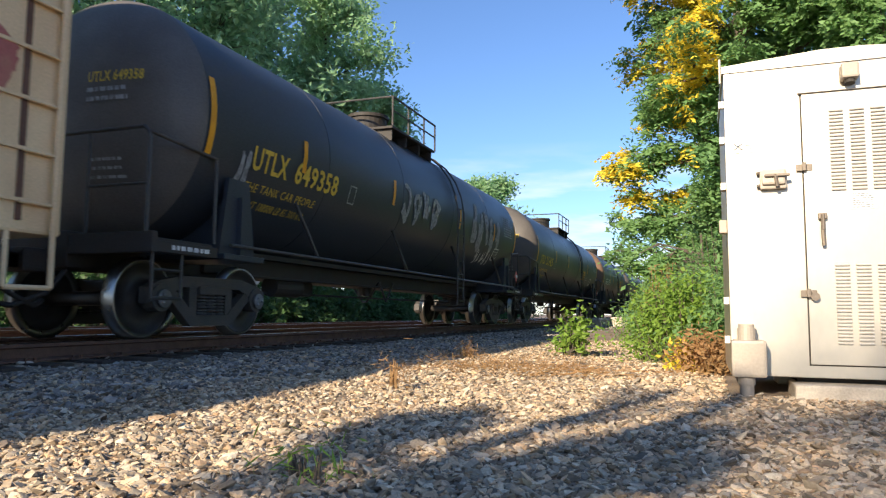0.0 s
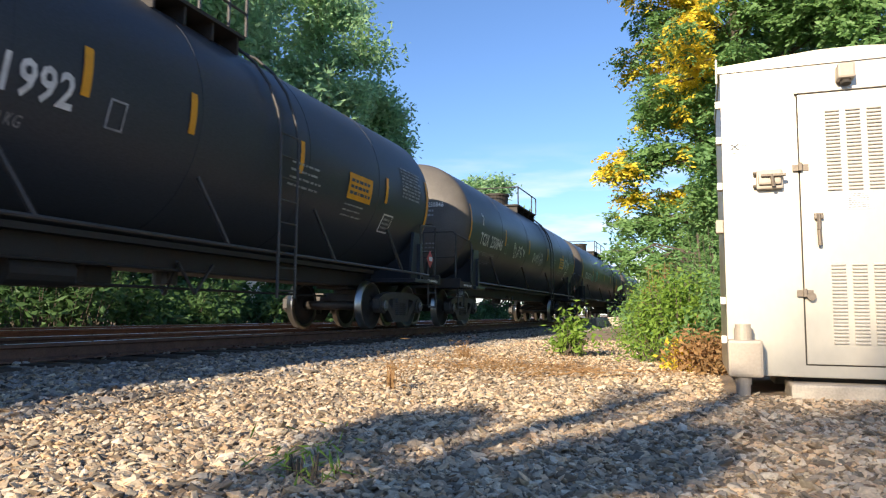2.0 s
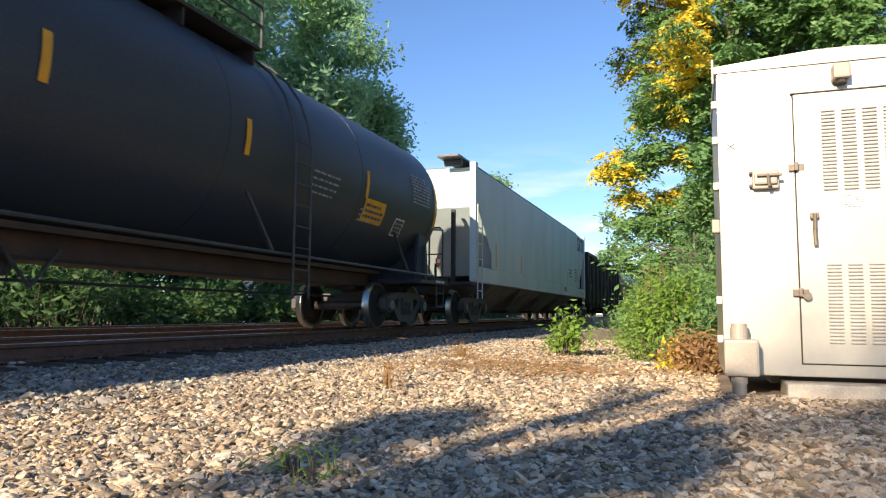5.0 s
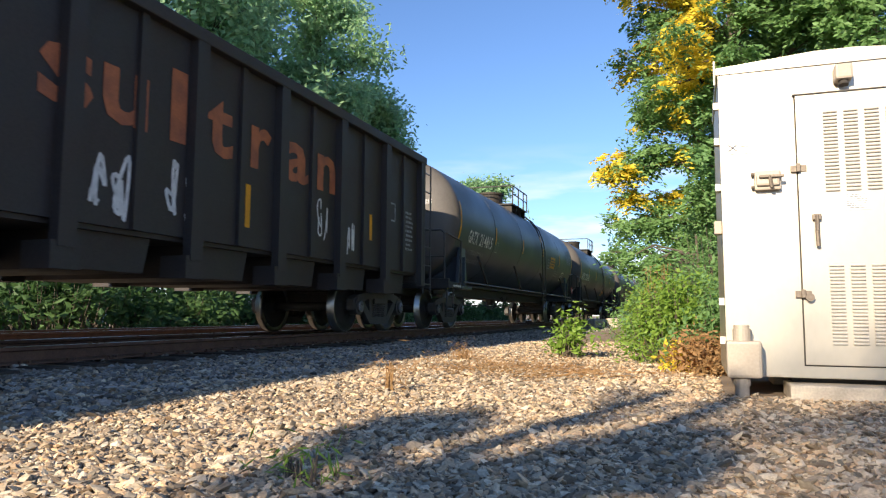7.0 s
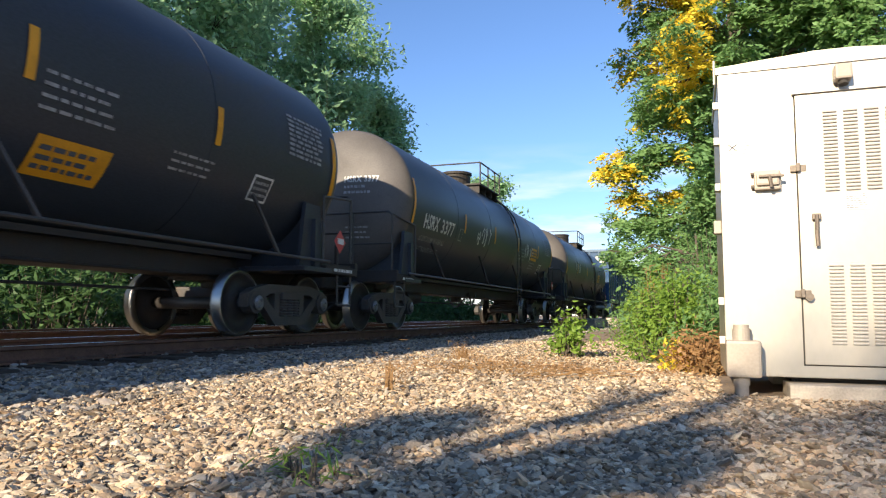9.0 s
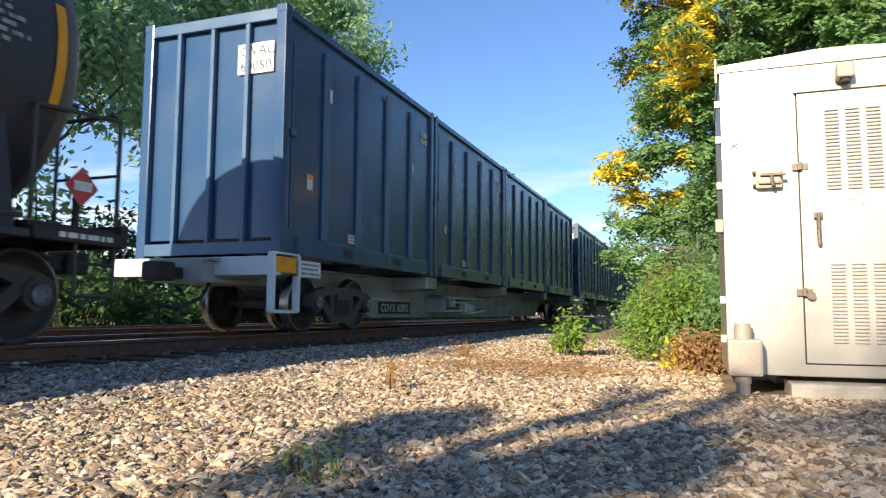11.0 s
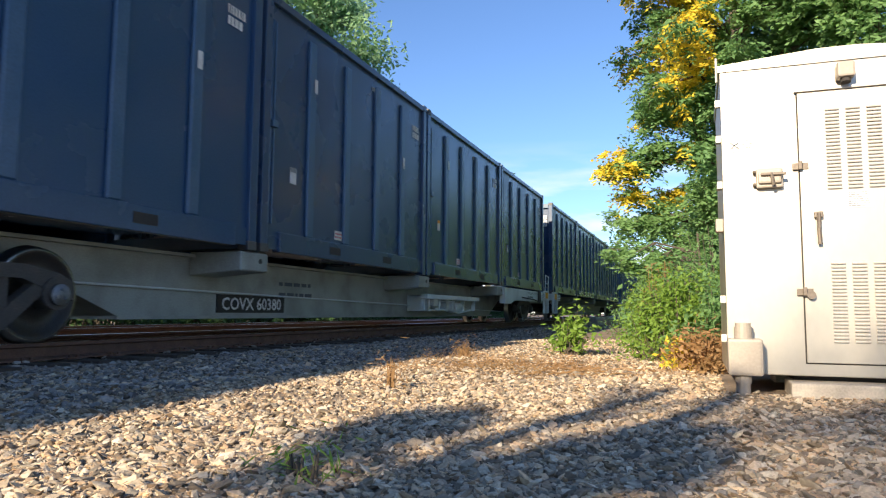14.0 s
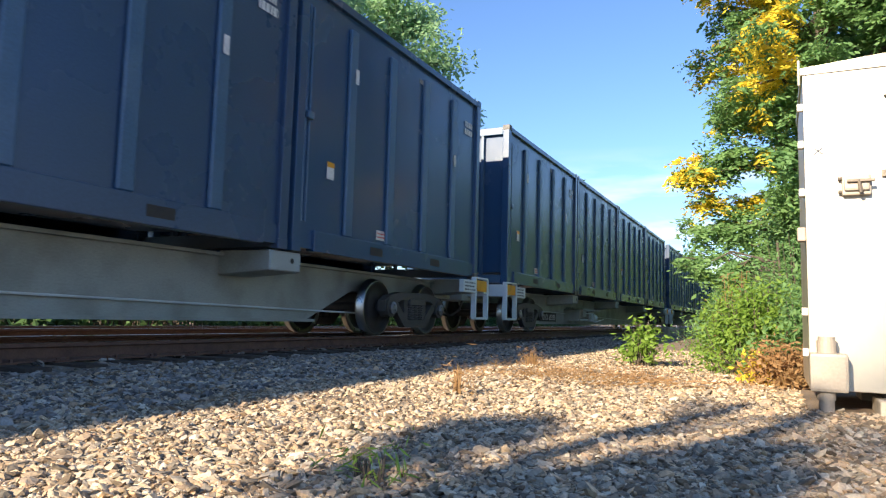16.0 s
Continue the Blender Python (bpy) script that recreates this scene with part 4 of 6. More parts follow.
def container_mesh_parts(code, front_code, seed, material):
    """One tall ribbed refuse container; the origin is at its front lower middle."""
    rnd = random.Random(seed)
    c = tagged(new("container"), "tall dark blue ribbed steel refuse container on a flat car", "container", "containers on the train")
    bm = bmesh.new()
    box(bm, -C_W + 0.06, C_W - 0.06, 0.10, C_LEN - 0.10, 0.26, C_H - 0.03)
    part("body", bm, material, c)
    for s in (-1, 1):
        for y in (0.0, C_LEN - 0.16):
            bm = bmesh.new()
            box(bm, s * (C_W - 0.16), s * C_W, y, y + 0.16, 0, C_H, 0.012)
            part("corner_post", bm, material, c)
    for s in (-1, 1):
        bm = bmesh.new()
        box(bm, s * (C_W - 0.10), s * C_W, 0.16, C_LEN - 0.16, C_H - 0.12, C_H - 0.01, 0.01)
        part("top_rail", bm, material, c)
        bm = bmesh.new()
        box(bm, s * (C_W - 0.12), s * (C_W + 0.012), 0.45, C_LEN - 0.45, 0.02, 0.30, 0.012)
        box(bm, s * (C_W - 0.12), s * (C_W - 0.03), 0.16, C_LEN - 0.16, 0.05, 0.28)
        part("bottom_rail", bm, material, c)
        for y in (1.85, 3.85):
            bm = bmesh.new()
            box(bm, s * (C_W - 0.1), s * (C_W + 0.015), y, y + 0.36, 0.10, 0.22)
            part("fork_pocket", bm, M_DARK, c)
    for k in range(4):
        y = 1.18 + 1.17 * k
        for s in (-1, 1):
            bm = bmesh.new()
            x0, x1 = C_W - 0.07, C_W - 0.005
            prism(bm, [(y, 0.3), (y + 0.2, 0.3), (y + 0.2, C_H - 0.30), (y, C_H - 0.30)], s * x0, s * x1)
            bmesh.ops.bevel(bm, geom=bm.edges[:], offset=0.02, segments=1, affect="EDGES")
            part("rib", bm, M_RIB, c)
    for s in (-1, 1):   # corner castings
        for y in (0.0, C_LEN - 0.17):
            for z in (-0.01, C_H - 0.1):
                bm = bmesh.new()
                box(bm, s * (C_W - 0.165), s * (C_W + 0.008), y - 0.005, y + 0.175, z, z + 0.12, 0.012)
                part("corner_casting", bm, M_STEEL if rnd.random() < 0.3 else material, c)
    for y in (0.0, C_LEN):   # end frames
        bm = bmesh.new()
        yy = y + (0.03 if y == 0 else -0.03)
        box(bm, -C_W + 0.16, C_W - 0.16, yy - 0.03, yy + 0.03, C_H - 0.2, C_H - 0.03, 0.01)
        box(bm, -C_W + 0.16, C_W - 0.16, yy - 0.03, yy + 0.03, 0.02, 0.2, 0.01)
        for x in (-0.62, 0.0, 0.62):
            box(bm, x - 0.03, x + 0.03, yy - 0.025, yy + 0.05, 0.2, C_H - 0.2)
        part("end_frame", bm, M_RIB, c)
    bm = bmesh.new()
    tube(bm, [(C_W - 0.05, 0.30, 0.4), (C_W - 0.04, 0.30, C_H - 0.35)], 0.016)
    tube(bm, [(C_W - 0.05, 0.22, 0.4), (C_W - 0.03, 0.22, C_H - 0.35)], 0.014)
    box(bm, C_W - 0.06, C_W + 0.02, 0.20, 0.33, 1.75, 1.85, 0.01)
    part("door_bar", bm, M_RIB, c)
    x = C_W - 0.052
    # stickers
    on_side("number_line", bars_points(2, 0.36, 0.30, 0.75, seed), c, M_WHITE, x + 0.008, C_LEN - 0.68, C_H - 0.82)
    on_side("pictogram", quad_points(0.09, 0.22), c, M_WHITE, x + 0.058, 4.75, 2.05)
    on_side("pictogram", quad_points(0.09, 0.22), c, M_WHITE, x + 0.058, 1.30, 2.55)
    on_side("sticker", quad_points(0.17, 0.24), c, M_WHITE, x + 0.004, 0.75, 1.05)
    on_side("sticker_band", quad_points(0.17, 0.07), c, M_YELLOW if seed % 2 else M_GREYTXT, x + 0.008, 0.75, 1.22)
    on_side("red_sticker", quad_points(0.30, 0.15), c, M_WHITE, x + 0.004, 2.1, 0.36)
    on_side("red_sticker_line", bars_points(2, 0.26, 0.11, 0.4, seed + 1), c, M_RED, x + 0.008, 2.12, 0.38)
    on_side("small_label", quad_points(0.12, 0.08), c, M_GREYTXT, x + 0.004, 3.4, C_H - 0.40)
    if front_code:   # number on the near end
        vs, fs = quad_points(0.62, 0.46)
        raw_mesh("end_number_panel", [(0.42 + u, 0.066, C_H - 0.95 + v) for u, v in vs], fs, M_WHITE, c)
        for words, z in ((front_code[0], C_H - 0.68), (front_code[1], C_H - 0.91)):
            vs, fs = text_points(words, 0.22, 1.0)
            raw_mesh("end_number", [(0.46 + u, 0.060, z + v) for u, v in vs], [f for f in fs], M_NAVY, c)
    return c


def flat_car(u, label, number, variant=0, plate_y=0.0):
    """A spine car with a deep fish-belly sill; u is where its containers begin."""
    car = begin_car("container_flat_car", u, label, "flat car")
    L = 3 * C_PITCH + C_LEN
    t0, t1 = 2.3, L - 2.2
    bm = bmesh.new()
    belly = [(-0.55, 1.02), (L + 0.55, 1.02), (L + 0.55, 0.72), (t1 - 1.1, 0.72), (t1 - 2.3, 0.24), (t0 + 2.3, 0.24), (t0 + 1.1, 0.72), (-0.55, 0.72)]
    prism(bm, belly, -0.42, 0.42)
    sill = part("centre_sill", bm, M_DECK, car, "pale grey-green fish-belly centre sill")
    bm = bmesh.new()
    box(bm, -0.52, 0.52, -0.5, L + 0.5, 1.02, 1.06)
    box(bm, -0.50, 0.50, t0 + 2.2, t1 - 2.2, 0.21, 0.25)
    part("sill_flange", bm, M_DECK, car)
    for k in range(5):   # brackets that carry the container corners
        y = (0.1, C_PITCH - 0.05, 2 * C_PITCH - 0.05, 3 * C_PITCH - 0.05, L - 0.1)[k]
        for s in (-1, 1):
            bm = bmesh.new()
            a = [(0.42, 0.78), (1.24, 0.84), (1.24, 1.09), (0.42, 1.09)]
            va = [bm.verts.new((s * x, y - 0.30, z)) for x, z in a]
            vb = [bm.verts.new((s * x, y + 0.30, z)) for x, z in a]
            for i in range(4):
                bm.faces.new((va[i], va[(i + 1) % 4], vb[(i + 1) % 4], vb[i]))
            bm.faces.new(va), bm.faces.new(vb)
            bmesh.ops.recalc_face_normals(bm, faces=bm.faces)
            bmesh.ops.bevel(bm, geom=bm.edges[:], offset=0.015, segments=1, affect="EDGES")
            part("bracket", bm, M_DECK, car)
            bm = bmesh.new()
            rod(bm, (s * 1.2, y + 0.12, 0.98), (s * 1.245, y + 0.12, 0.98), 0.035, 10)
            part("bracket_hole", bm, M_DARK, car)
    for y, d in ((-0.12, -1), (L + 0.12, 1)):   # end sills with yellow plates, steps and hand rails
        bm = bmesh.new()
        box(bm, -1.38, 1.38, min(y, y + d * 0.18), max(y, y + d * 0.18), 0.82, 1.08, 0.01)
        box(bm, 1.30, 1.40, min(y - d * 0.42, y - d * 1.05), max(y - d * 0.42, y - d * 1.05), 0.82, 1.06, 0.01)
        part("end_sill", bm, M_PALE, car)
        bm = bmesh.new()
        box(bm, 1.38, 1.392, min(y + d * 0.12, y - d * 0.38), max(y + d * 0.12, y - d * 0.38), 0.86, 1.08, 0.004)
        part("yellow_plate", bm, M_YELLOW, car)
        bm = bmesh.new()
        for yy in (y + d * 0.18, y - d * 0.45):
            box(bm, 1.30, 1.40, yy - 0.03, yy + 0.03, 0.32, 1.12, 0.006)
        box(bm, 1.30, 1.40, min(y + d * 0.18, y - d * 0.45), max(y + d * 0.18, y - d * 0.45), 0.30, 0.345, 0.006)
        box(bm, 1.30, 1.40, min(y + d * 0.18, y - d * 0.45), max(y + d * 0.18, y - d * 0.45), 1.11, 1.14, 0.006)
        part("step", bm, M_PALE, car, "pale painted steel step")
        on_side("end_lettering", bars_points(3, 0.5, 0.2, 0.4, int(u)), car, M_NAVY, 1.402, (y + 0.5 if d < 0 else y - 1.0), 0.84)
        coupler(car, y + d * 0.1, d)
    if variant:   # side beam and loader gear over the far truck
        bm = bmesh.new()
        prism(bm, [(t1 - 3.6, 1.08), (L + 0.5, 1.08), (L + 0.5, 0.80), (t1 + 1.5, 0.74), (t1 + 1.0, 0.72), (t1 - 2.4, 0.72), (t1 - 2.9, 0.60), (t1 - 3.6, 0.60)], 1.15, 1.32)
        part("side_beam", bm, M_PALE, car, "pale blue-grey side beam over the truck")
        on_side("beam_lettering", text_points("EMPTY LOAD 0 ADJ. BLOCK", 0.115, 1.05), car, M_NAVY, 1.324, t1 - 0.65, 0.945)
        on_side("small_writing", bars_points(1, 0.75, 0.07, 0.9, 3), car, M_NAVY, 1.324, t1 - 0.65, 0.82)
        bm = bmesh.new()
        tube(bm, [(1.36, t1 - 1.6, 0.82), (1.38, t1, 0.78), (1.38, t1 + 1.0, 0.70)], 0.02)
        box(bm, 1.25, 1.36, t1 + 0.9, t1 + 1.3, 0.72, 1.12, 0.02)
        part("hand_brake", bm, M_DARK, car)
        bm = bmesh.new()
        tube(bm, [(1.3, L + 0.1, 1.1), (1.3, L + 0.2, 1.75), (1.3, L + 0.75, 1.70), (1.3, L + 0.65, 1.1)], 0.022)
        tube(bm, [(1.3, L + 0.15, 1.45), (1.3, L + 0.7, 1.42)], 0.018)
        part("hand_rail", bm, M_PALE, car)
    bm = bmesh.new()   # number plate on the sill
    pl = t0 + 2.75 + plate_y
    box(bm, 0.42, 0.432, pl, pl + 1.7, 0.29, 0.55)
    plate = part("number_panel", bm, M_DARK, car)
    on_side("car_number", fitted(text_points(number, 0.25, 1.0, 0.004), 1.5), plate, M_WHITE, 0.438, pl + 0.1, 0.335)
    on_side("sill_lettering", bars_points(2, 1.1, 0.34, 0.35, int(u) + 5), car, M_NAVY, 0.424, t0 + 5.6, 0.5)
    bm = bmesh.new()   # brake valve and reservoir in the middle
    ym = 14.6 if variant else 9.1
    box(bm, 0.42, 0.95, ym - 1.4, ym - 1.33, 0.34, 0.72)
    box(bm, 0.50, 1.05, ym - 1.4, ym + 1.2, 0.66, 0.72, 0.01)
    box(bm, 0.50, 1.0, ym - 1.2, ym - 0.7, 0.46, 0.66, 0.02)
    box(bm, 0.55, 0.95, ym - 0.2, ym + 0.2, 0.38, 0.66, 0.05)
    part("valve_shelf", bm, M_PALE if variant else M_DECK, car)
    if variant:   # long pale tray with hangers carrying the brake gear
        bm = bmesh.new()
        box(bm, 0.95, 1.12, ym - 1.9, ym + 2.0, 0.62, 0.72, 0.01)
        for k in range(5):
            y = ym - 1.8 + 0.93 * k
            box(bm, 0.92, 1.02, y - 0.03, y + 0.03, 0.36, 0.64, 0.01)
        part("brake_tray", bm, M_PALE, car, "long pale tray over the brake gear")
    bm = bmesh.new()
    rod(bm, (0.86, ym + 0.3, 0.44), (0.86, ym + 0.95, 0.44), 0.13, 18)
    part("reservoir", bm, M_PALE, car, "small pale air reservoir", True)
    bm = bmesh.new()
    tube(bm, [(0.9, ym - 1.4, 0.36), (0.9, ym + 0.2, 0.38), (0.98, ym + 0.6, 0.30), (0.9, ym + 2.2, 0.40)], 0.022)
    tube(bm, [(1.0, ym - 0.9, 0.58), (1.05, ym + 0.1, 0.58), (1.05, ym + 0.2, 0.38)], 0.018)
    tube(bm, [(0.46, t0 + 1.0, 0.62), (0.46, t1 - 1.0, 0.36)], 0.014)
    part("brake_pipe", bm, M_PALE, car)
    add_truck(car, t0, u)
    add_truck(car, t1, u)
    return car


def build_container_cars():
    rows = ((224.0, "COVX 60005", 0), (250.05, "COVX 60008", 0), (276.2, "COVX 60380", 1, 1.3), (302.3, "COVX 60104", 0, -0.35),
            (328.4, "COVX 60380", 0), (354.5, "COVX 60005", 0), (380.6, "COVX 60008", 0))
    codes = (("OVAU", "60050"), ("OVAU", "60063"), ("OVAU", "60418"), ("OVAU", "60630"))
    proto = [container_mesh_parts("", None, 3, M_BLUE), container_mesh_parts("", None, 4, M_BLUE2)]
    fronts = [container_mesh_parts("", c, 5 + i, (M_BLUE, M_BLUE2)[i % 2]) for i, c in enumerate(codes)]
    for r, (u, number, variant, *shift) in enumerate(rows):
        flat_car(u, "pale grey-green spine flat car carrying four blue containers", number, variant, *shift)
        for k in range(4):
            src = fronts[r] if k == 0 and r < 4 else None
            if src is None:
                c = copy_thing(proto[(r * 3 + k * k) % 2] if r or k else proto[0], pose(TRACK_X, u + C_PITCH * k, RAIL_Z + C_Z))
            else:
                c = src
                c.matrix_basis = pose(TRACK_X, u, RAIL_Z + C_Z)
            CARS.append((c, u + C_PITCH * k))
    for p in proto:
        for o in (*p.children_recursive, p):
            bpy.data.objects.remove(o)


# ---- hopper, gondola and boxcar ----
def hopper_car(u0, u1):
    L = u1 - u0
    car = begin_car("covered_hopper", u0, "pale grey covered hopper car with dark lettering", "hopper car")
    z0, z1, W = 1.18, 4.22, 1.55
    bm = bmesh.new()   # body with sloping end sheets
    out = [(0.5, z1 - 0.05), (L - 0.5, z1 - 0.05), (L - 0.5, z0 + 1.9), (L - 2.3, z0 + 0.2), (2.3, z0 + 0.2), (0.5, z0 + 1.9)]
    prism(bm, out, -W, W)
    bmesh.ops.bevel(bm, geom=[e for e in bm.edges if all(v.co.z > z1 - 0.1 for v in e.verts)], offset=0.16, segments=3, affect="EDGES")
    part("body", bm, M_HOP, car)
    for s in (-1, 1):   # side sheets reach lower at the ends
        bm = bmesh.new()
        prism(bm, [(0.15, z1 - 0.2), (L - 0.15, z1 - 0.2), (L - 0.15, z0 + 2.0), (L - 1.6, z0 + 0.75), (L - 1.6, z0 + 0.35), (1.6, z0 + 0.35), (1.6, z0 + 0.75), (0.15, z0 + 2.0)], s * W, s * (W + 0.012))
        part("side_sheet", bm, M_HOP, car)
        bm = bmesh.new()
        box(bm, s * (W - 0.1), s * (W + 0.06), 0.1, L - 0.1, z0 - 0.08, z0 + 0.32, 0.02)
        part("side_sill", bm, M_HOP, car)
        bm = bmesh.new()
        for y in (0.12, L - 0.12):
            box(bm, s * (W - 0.12), s * (W + 0.04), y - 0.10, y + 0.10, z0 - 0.05, z1 - 0.05, 0.01)
        part("corner_post", bm, M_HOP, car)
    bm = bmesh.new()   # roof walk and hatches
    for s in (-1, 1):
        box(bm, s * 0.55, s * 1.15, -0.05, L + 0.05, z1 + 0.12, z1 + 0.17)
        for k in range(18):
            y = 0.4 + (L - 0.8) * k / 17
            box(bm, s * 0.6, s * 1.1, y - 0.03, y + 0.03, z1 - 0.05, z1 + 0.12)
    box(bm, -0.35, 0.35, 1.2, L - 1.2, z1 - 0.06, z1 + 0.1, 0.02)
    part("roof_walk", bm, M_STEEL, car)
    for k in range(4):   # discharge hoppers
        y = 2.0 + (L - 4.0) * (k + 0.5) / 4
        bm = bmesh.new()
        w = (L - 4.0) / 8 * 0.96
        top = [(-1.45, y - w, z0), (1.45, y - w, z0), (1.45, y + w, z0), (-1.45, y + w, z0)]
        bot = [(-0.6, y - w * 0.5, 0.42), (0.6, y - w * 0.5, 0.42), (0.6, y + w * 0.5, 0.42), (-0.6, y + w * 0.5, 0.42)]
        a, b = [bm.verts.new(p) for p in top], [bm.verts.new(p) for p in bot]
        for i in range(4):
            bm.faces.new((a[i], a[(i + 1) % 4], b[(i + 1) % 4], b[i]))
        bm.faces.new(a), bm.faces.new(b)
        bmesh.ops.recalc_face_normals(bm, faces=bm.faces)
        part("discharge_hopper", bm, M_CHUTE, car, "dull brown discharge hopper")
        bm = bmesh.new()
        box(bm, -0.7, 0.7, y - w * 0.5, y + w * 0.5, 0.32, 0.44, 0.02)
        part("outlet_gate", bm, M_UNDER, car)
    ladder("ladder", car, W + 0.03, L - 0.78, 0.42, z0 + 0.3, z0 + 1.75, M_HOP, 0.018)
    bm = bmesh.new()
    for y in (L - 0.78, L - 0.36):
        box(bm, W + 0.02, W + 0.05, y - 0.03, y + 0.03, z0 - 0.62, z0 - 0.05)
    for z in (z0 - 0.62, z0 - 0.35):
        box(bm, W - 0.02, W + 0.06, L - 0.78, L - 0.36, z, z + 0.03)
    part("step", bm, M_HOP, car)
    bm = bmesh.new()
    for y in (L - 0.95, L - 1.15):
        tube(bm, [(W - 0.12, y, z0 + 0.3), (W - 0.12, y, z0 + 1.5)], 0.03)
    tube(bm, [(W - 0.1, L - 1.3, z0 + 0.85), (W - 0.1, L - 0.15, z0 + 0.95)], 0.022)
    part("end_brace", bm, M_UNDER, car)
    ladder("ladder", car, W + 0.09, 0.05, 0.4, z0 - 0.5, z0 + 1.9, M_HOP)
    for y, h in ((L - 5.05, 0.62), (L - 1.85, 0.9), (2.0, 0.7), (5.0, 0.6)):
        on_side("reflective_stripe", quad_points(0.12, h), car, M_YELLOW, W + 0.016, y, z0 + 0.40)
    for k, (y, h) in enumerate(((L - 4.65, 0.4), (L - 3.1, 0.5))):
        on_side("small_writing", bars_points(3 + 2 * k, 0.75, 0.42 + 0.2 * k, 0.5, k), car, M_NAVY, W + 0.016, y, z0 + 0.72 - 0.12 * k)
    # the owner's mark as plain blocks
    on_side("owner_mark", strokes_points([[(0, 0), (0, 0.5)], [(0.05, 0), (0.3, 0)], [(0.05, 0.5), (0.3, 0.5)], [(0.33, 0), (0.33, 0.22)], [(0.5, 0), (0.65, 0.5)], [(0.65, 0.5), (0.8, 0)], [(0.95, 0.5), (1.3, 0.5)],
                                         [(1.12, 0.5), (1.12, 0)], [(1.42, 0.5), (1.75, 0)], [(1.42, 0), (1.75, 0.5)]], 0.17), car, M_NAVY, W + 0.016, L - 2.15, z1 - 0.85)
    on_side("red_sticker", quad_points(0.50, 0.2), car, M_RED, W + 0.064, L - 6.05, z0 + 0.08)
    on_side("sticker_centre", quad_points(0.16, 0.14), car, M_NAVY, W + 0.068, L - 5.95, z0 + 0.11)
    on_side("red_sticker", quad_points(0.12, 0.14), car, M_RED, W + 0.064, L - 1.75, z0 + 0.10)
    on_side("small_writing", bars_points(2, 0.7, 0.16, 0.5, 9), car, M_NAVY, W + 0.064, L - 1.45, z0 + 0.04)
    bm = bmesh.new()
    box(bm, -0.4, 0.4, -0.2, L + 0.2, 0.8, 1.1, 0.02)
    for s in (0, 1):
        y = 0.3 if s == 0 else L - 0.3
        box(bm, -1.5, 1.5, y - 0.35, y + 0.35, 1.02, 1.1, 0.01)
        for x in (-0.9, 0.9):
            box(bm, x - 0.05, x + 0.05, y - 0.05, y + 0.05, 1.1, 3.0)
    part("underframe", bm, M_UNDER, car)
    coupler(car, 0.0, -1), coupler(car, L, 1)
    add_truck(car, 1.7, u0)
    add_truck(car, L - 1.7, u0)


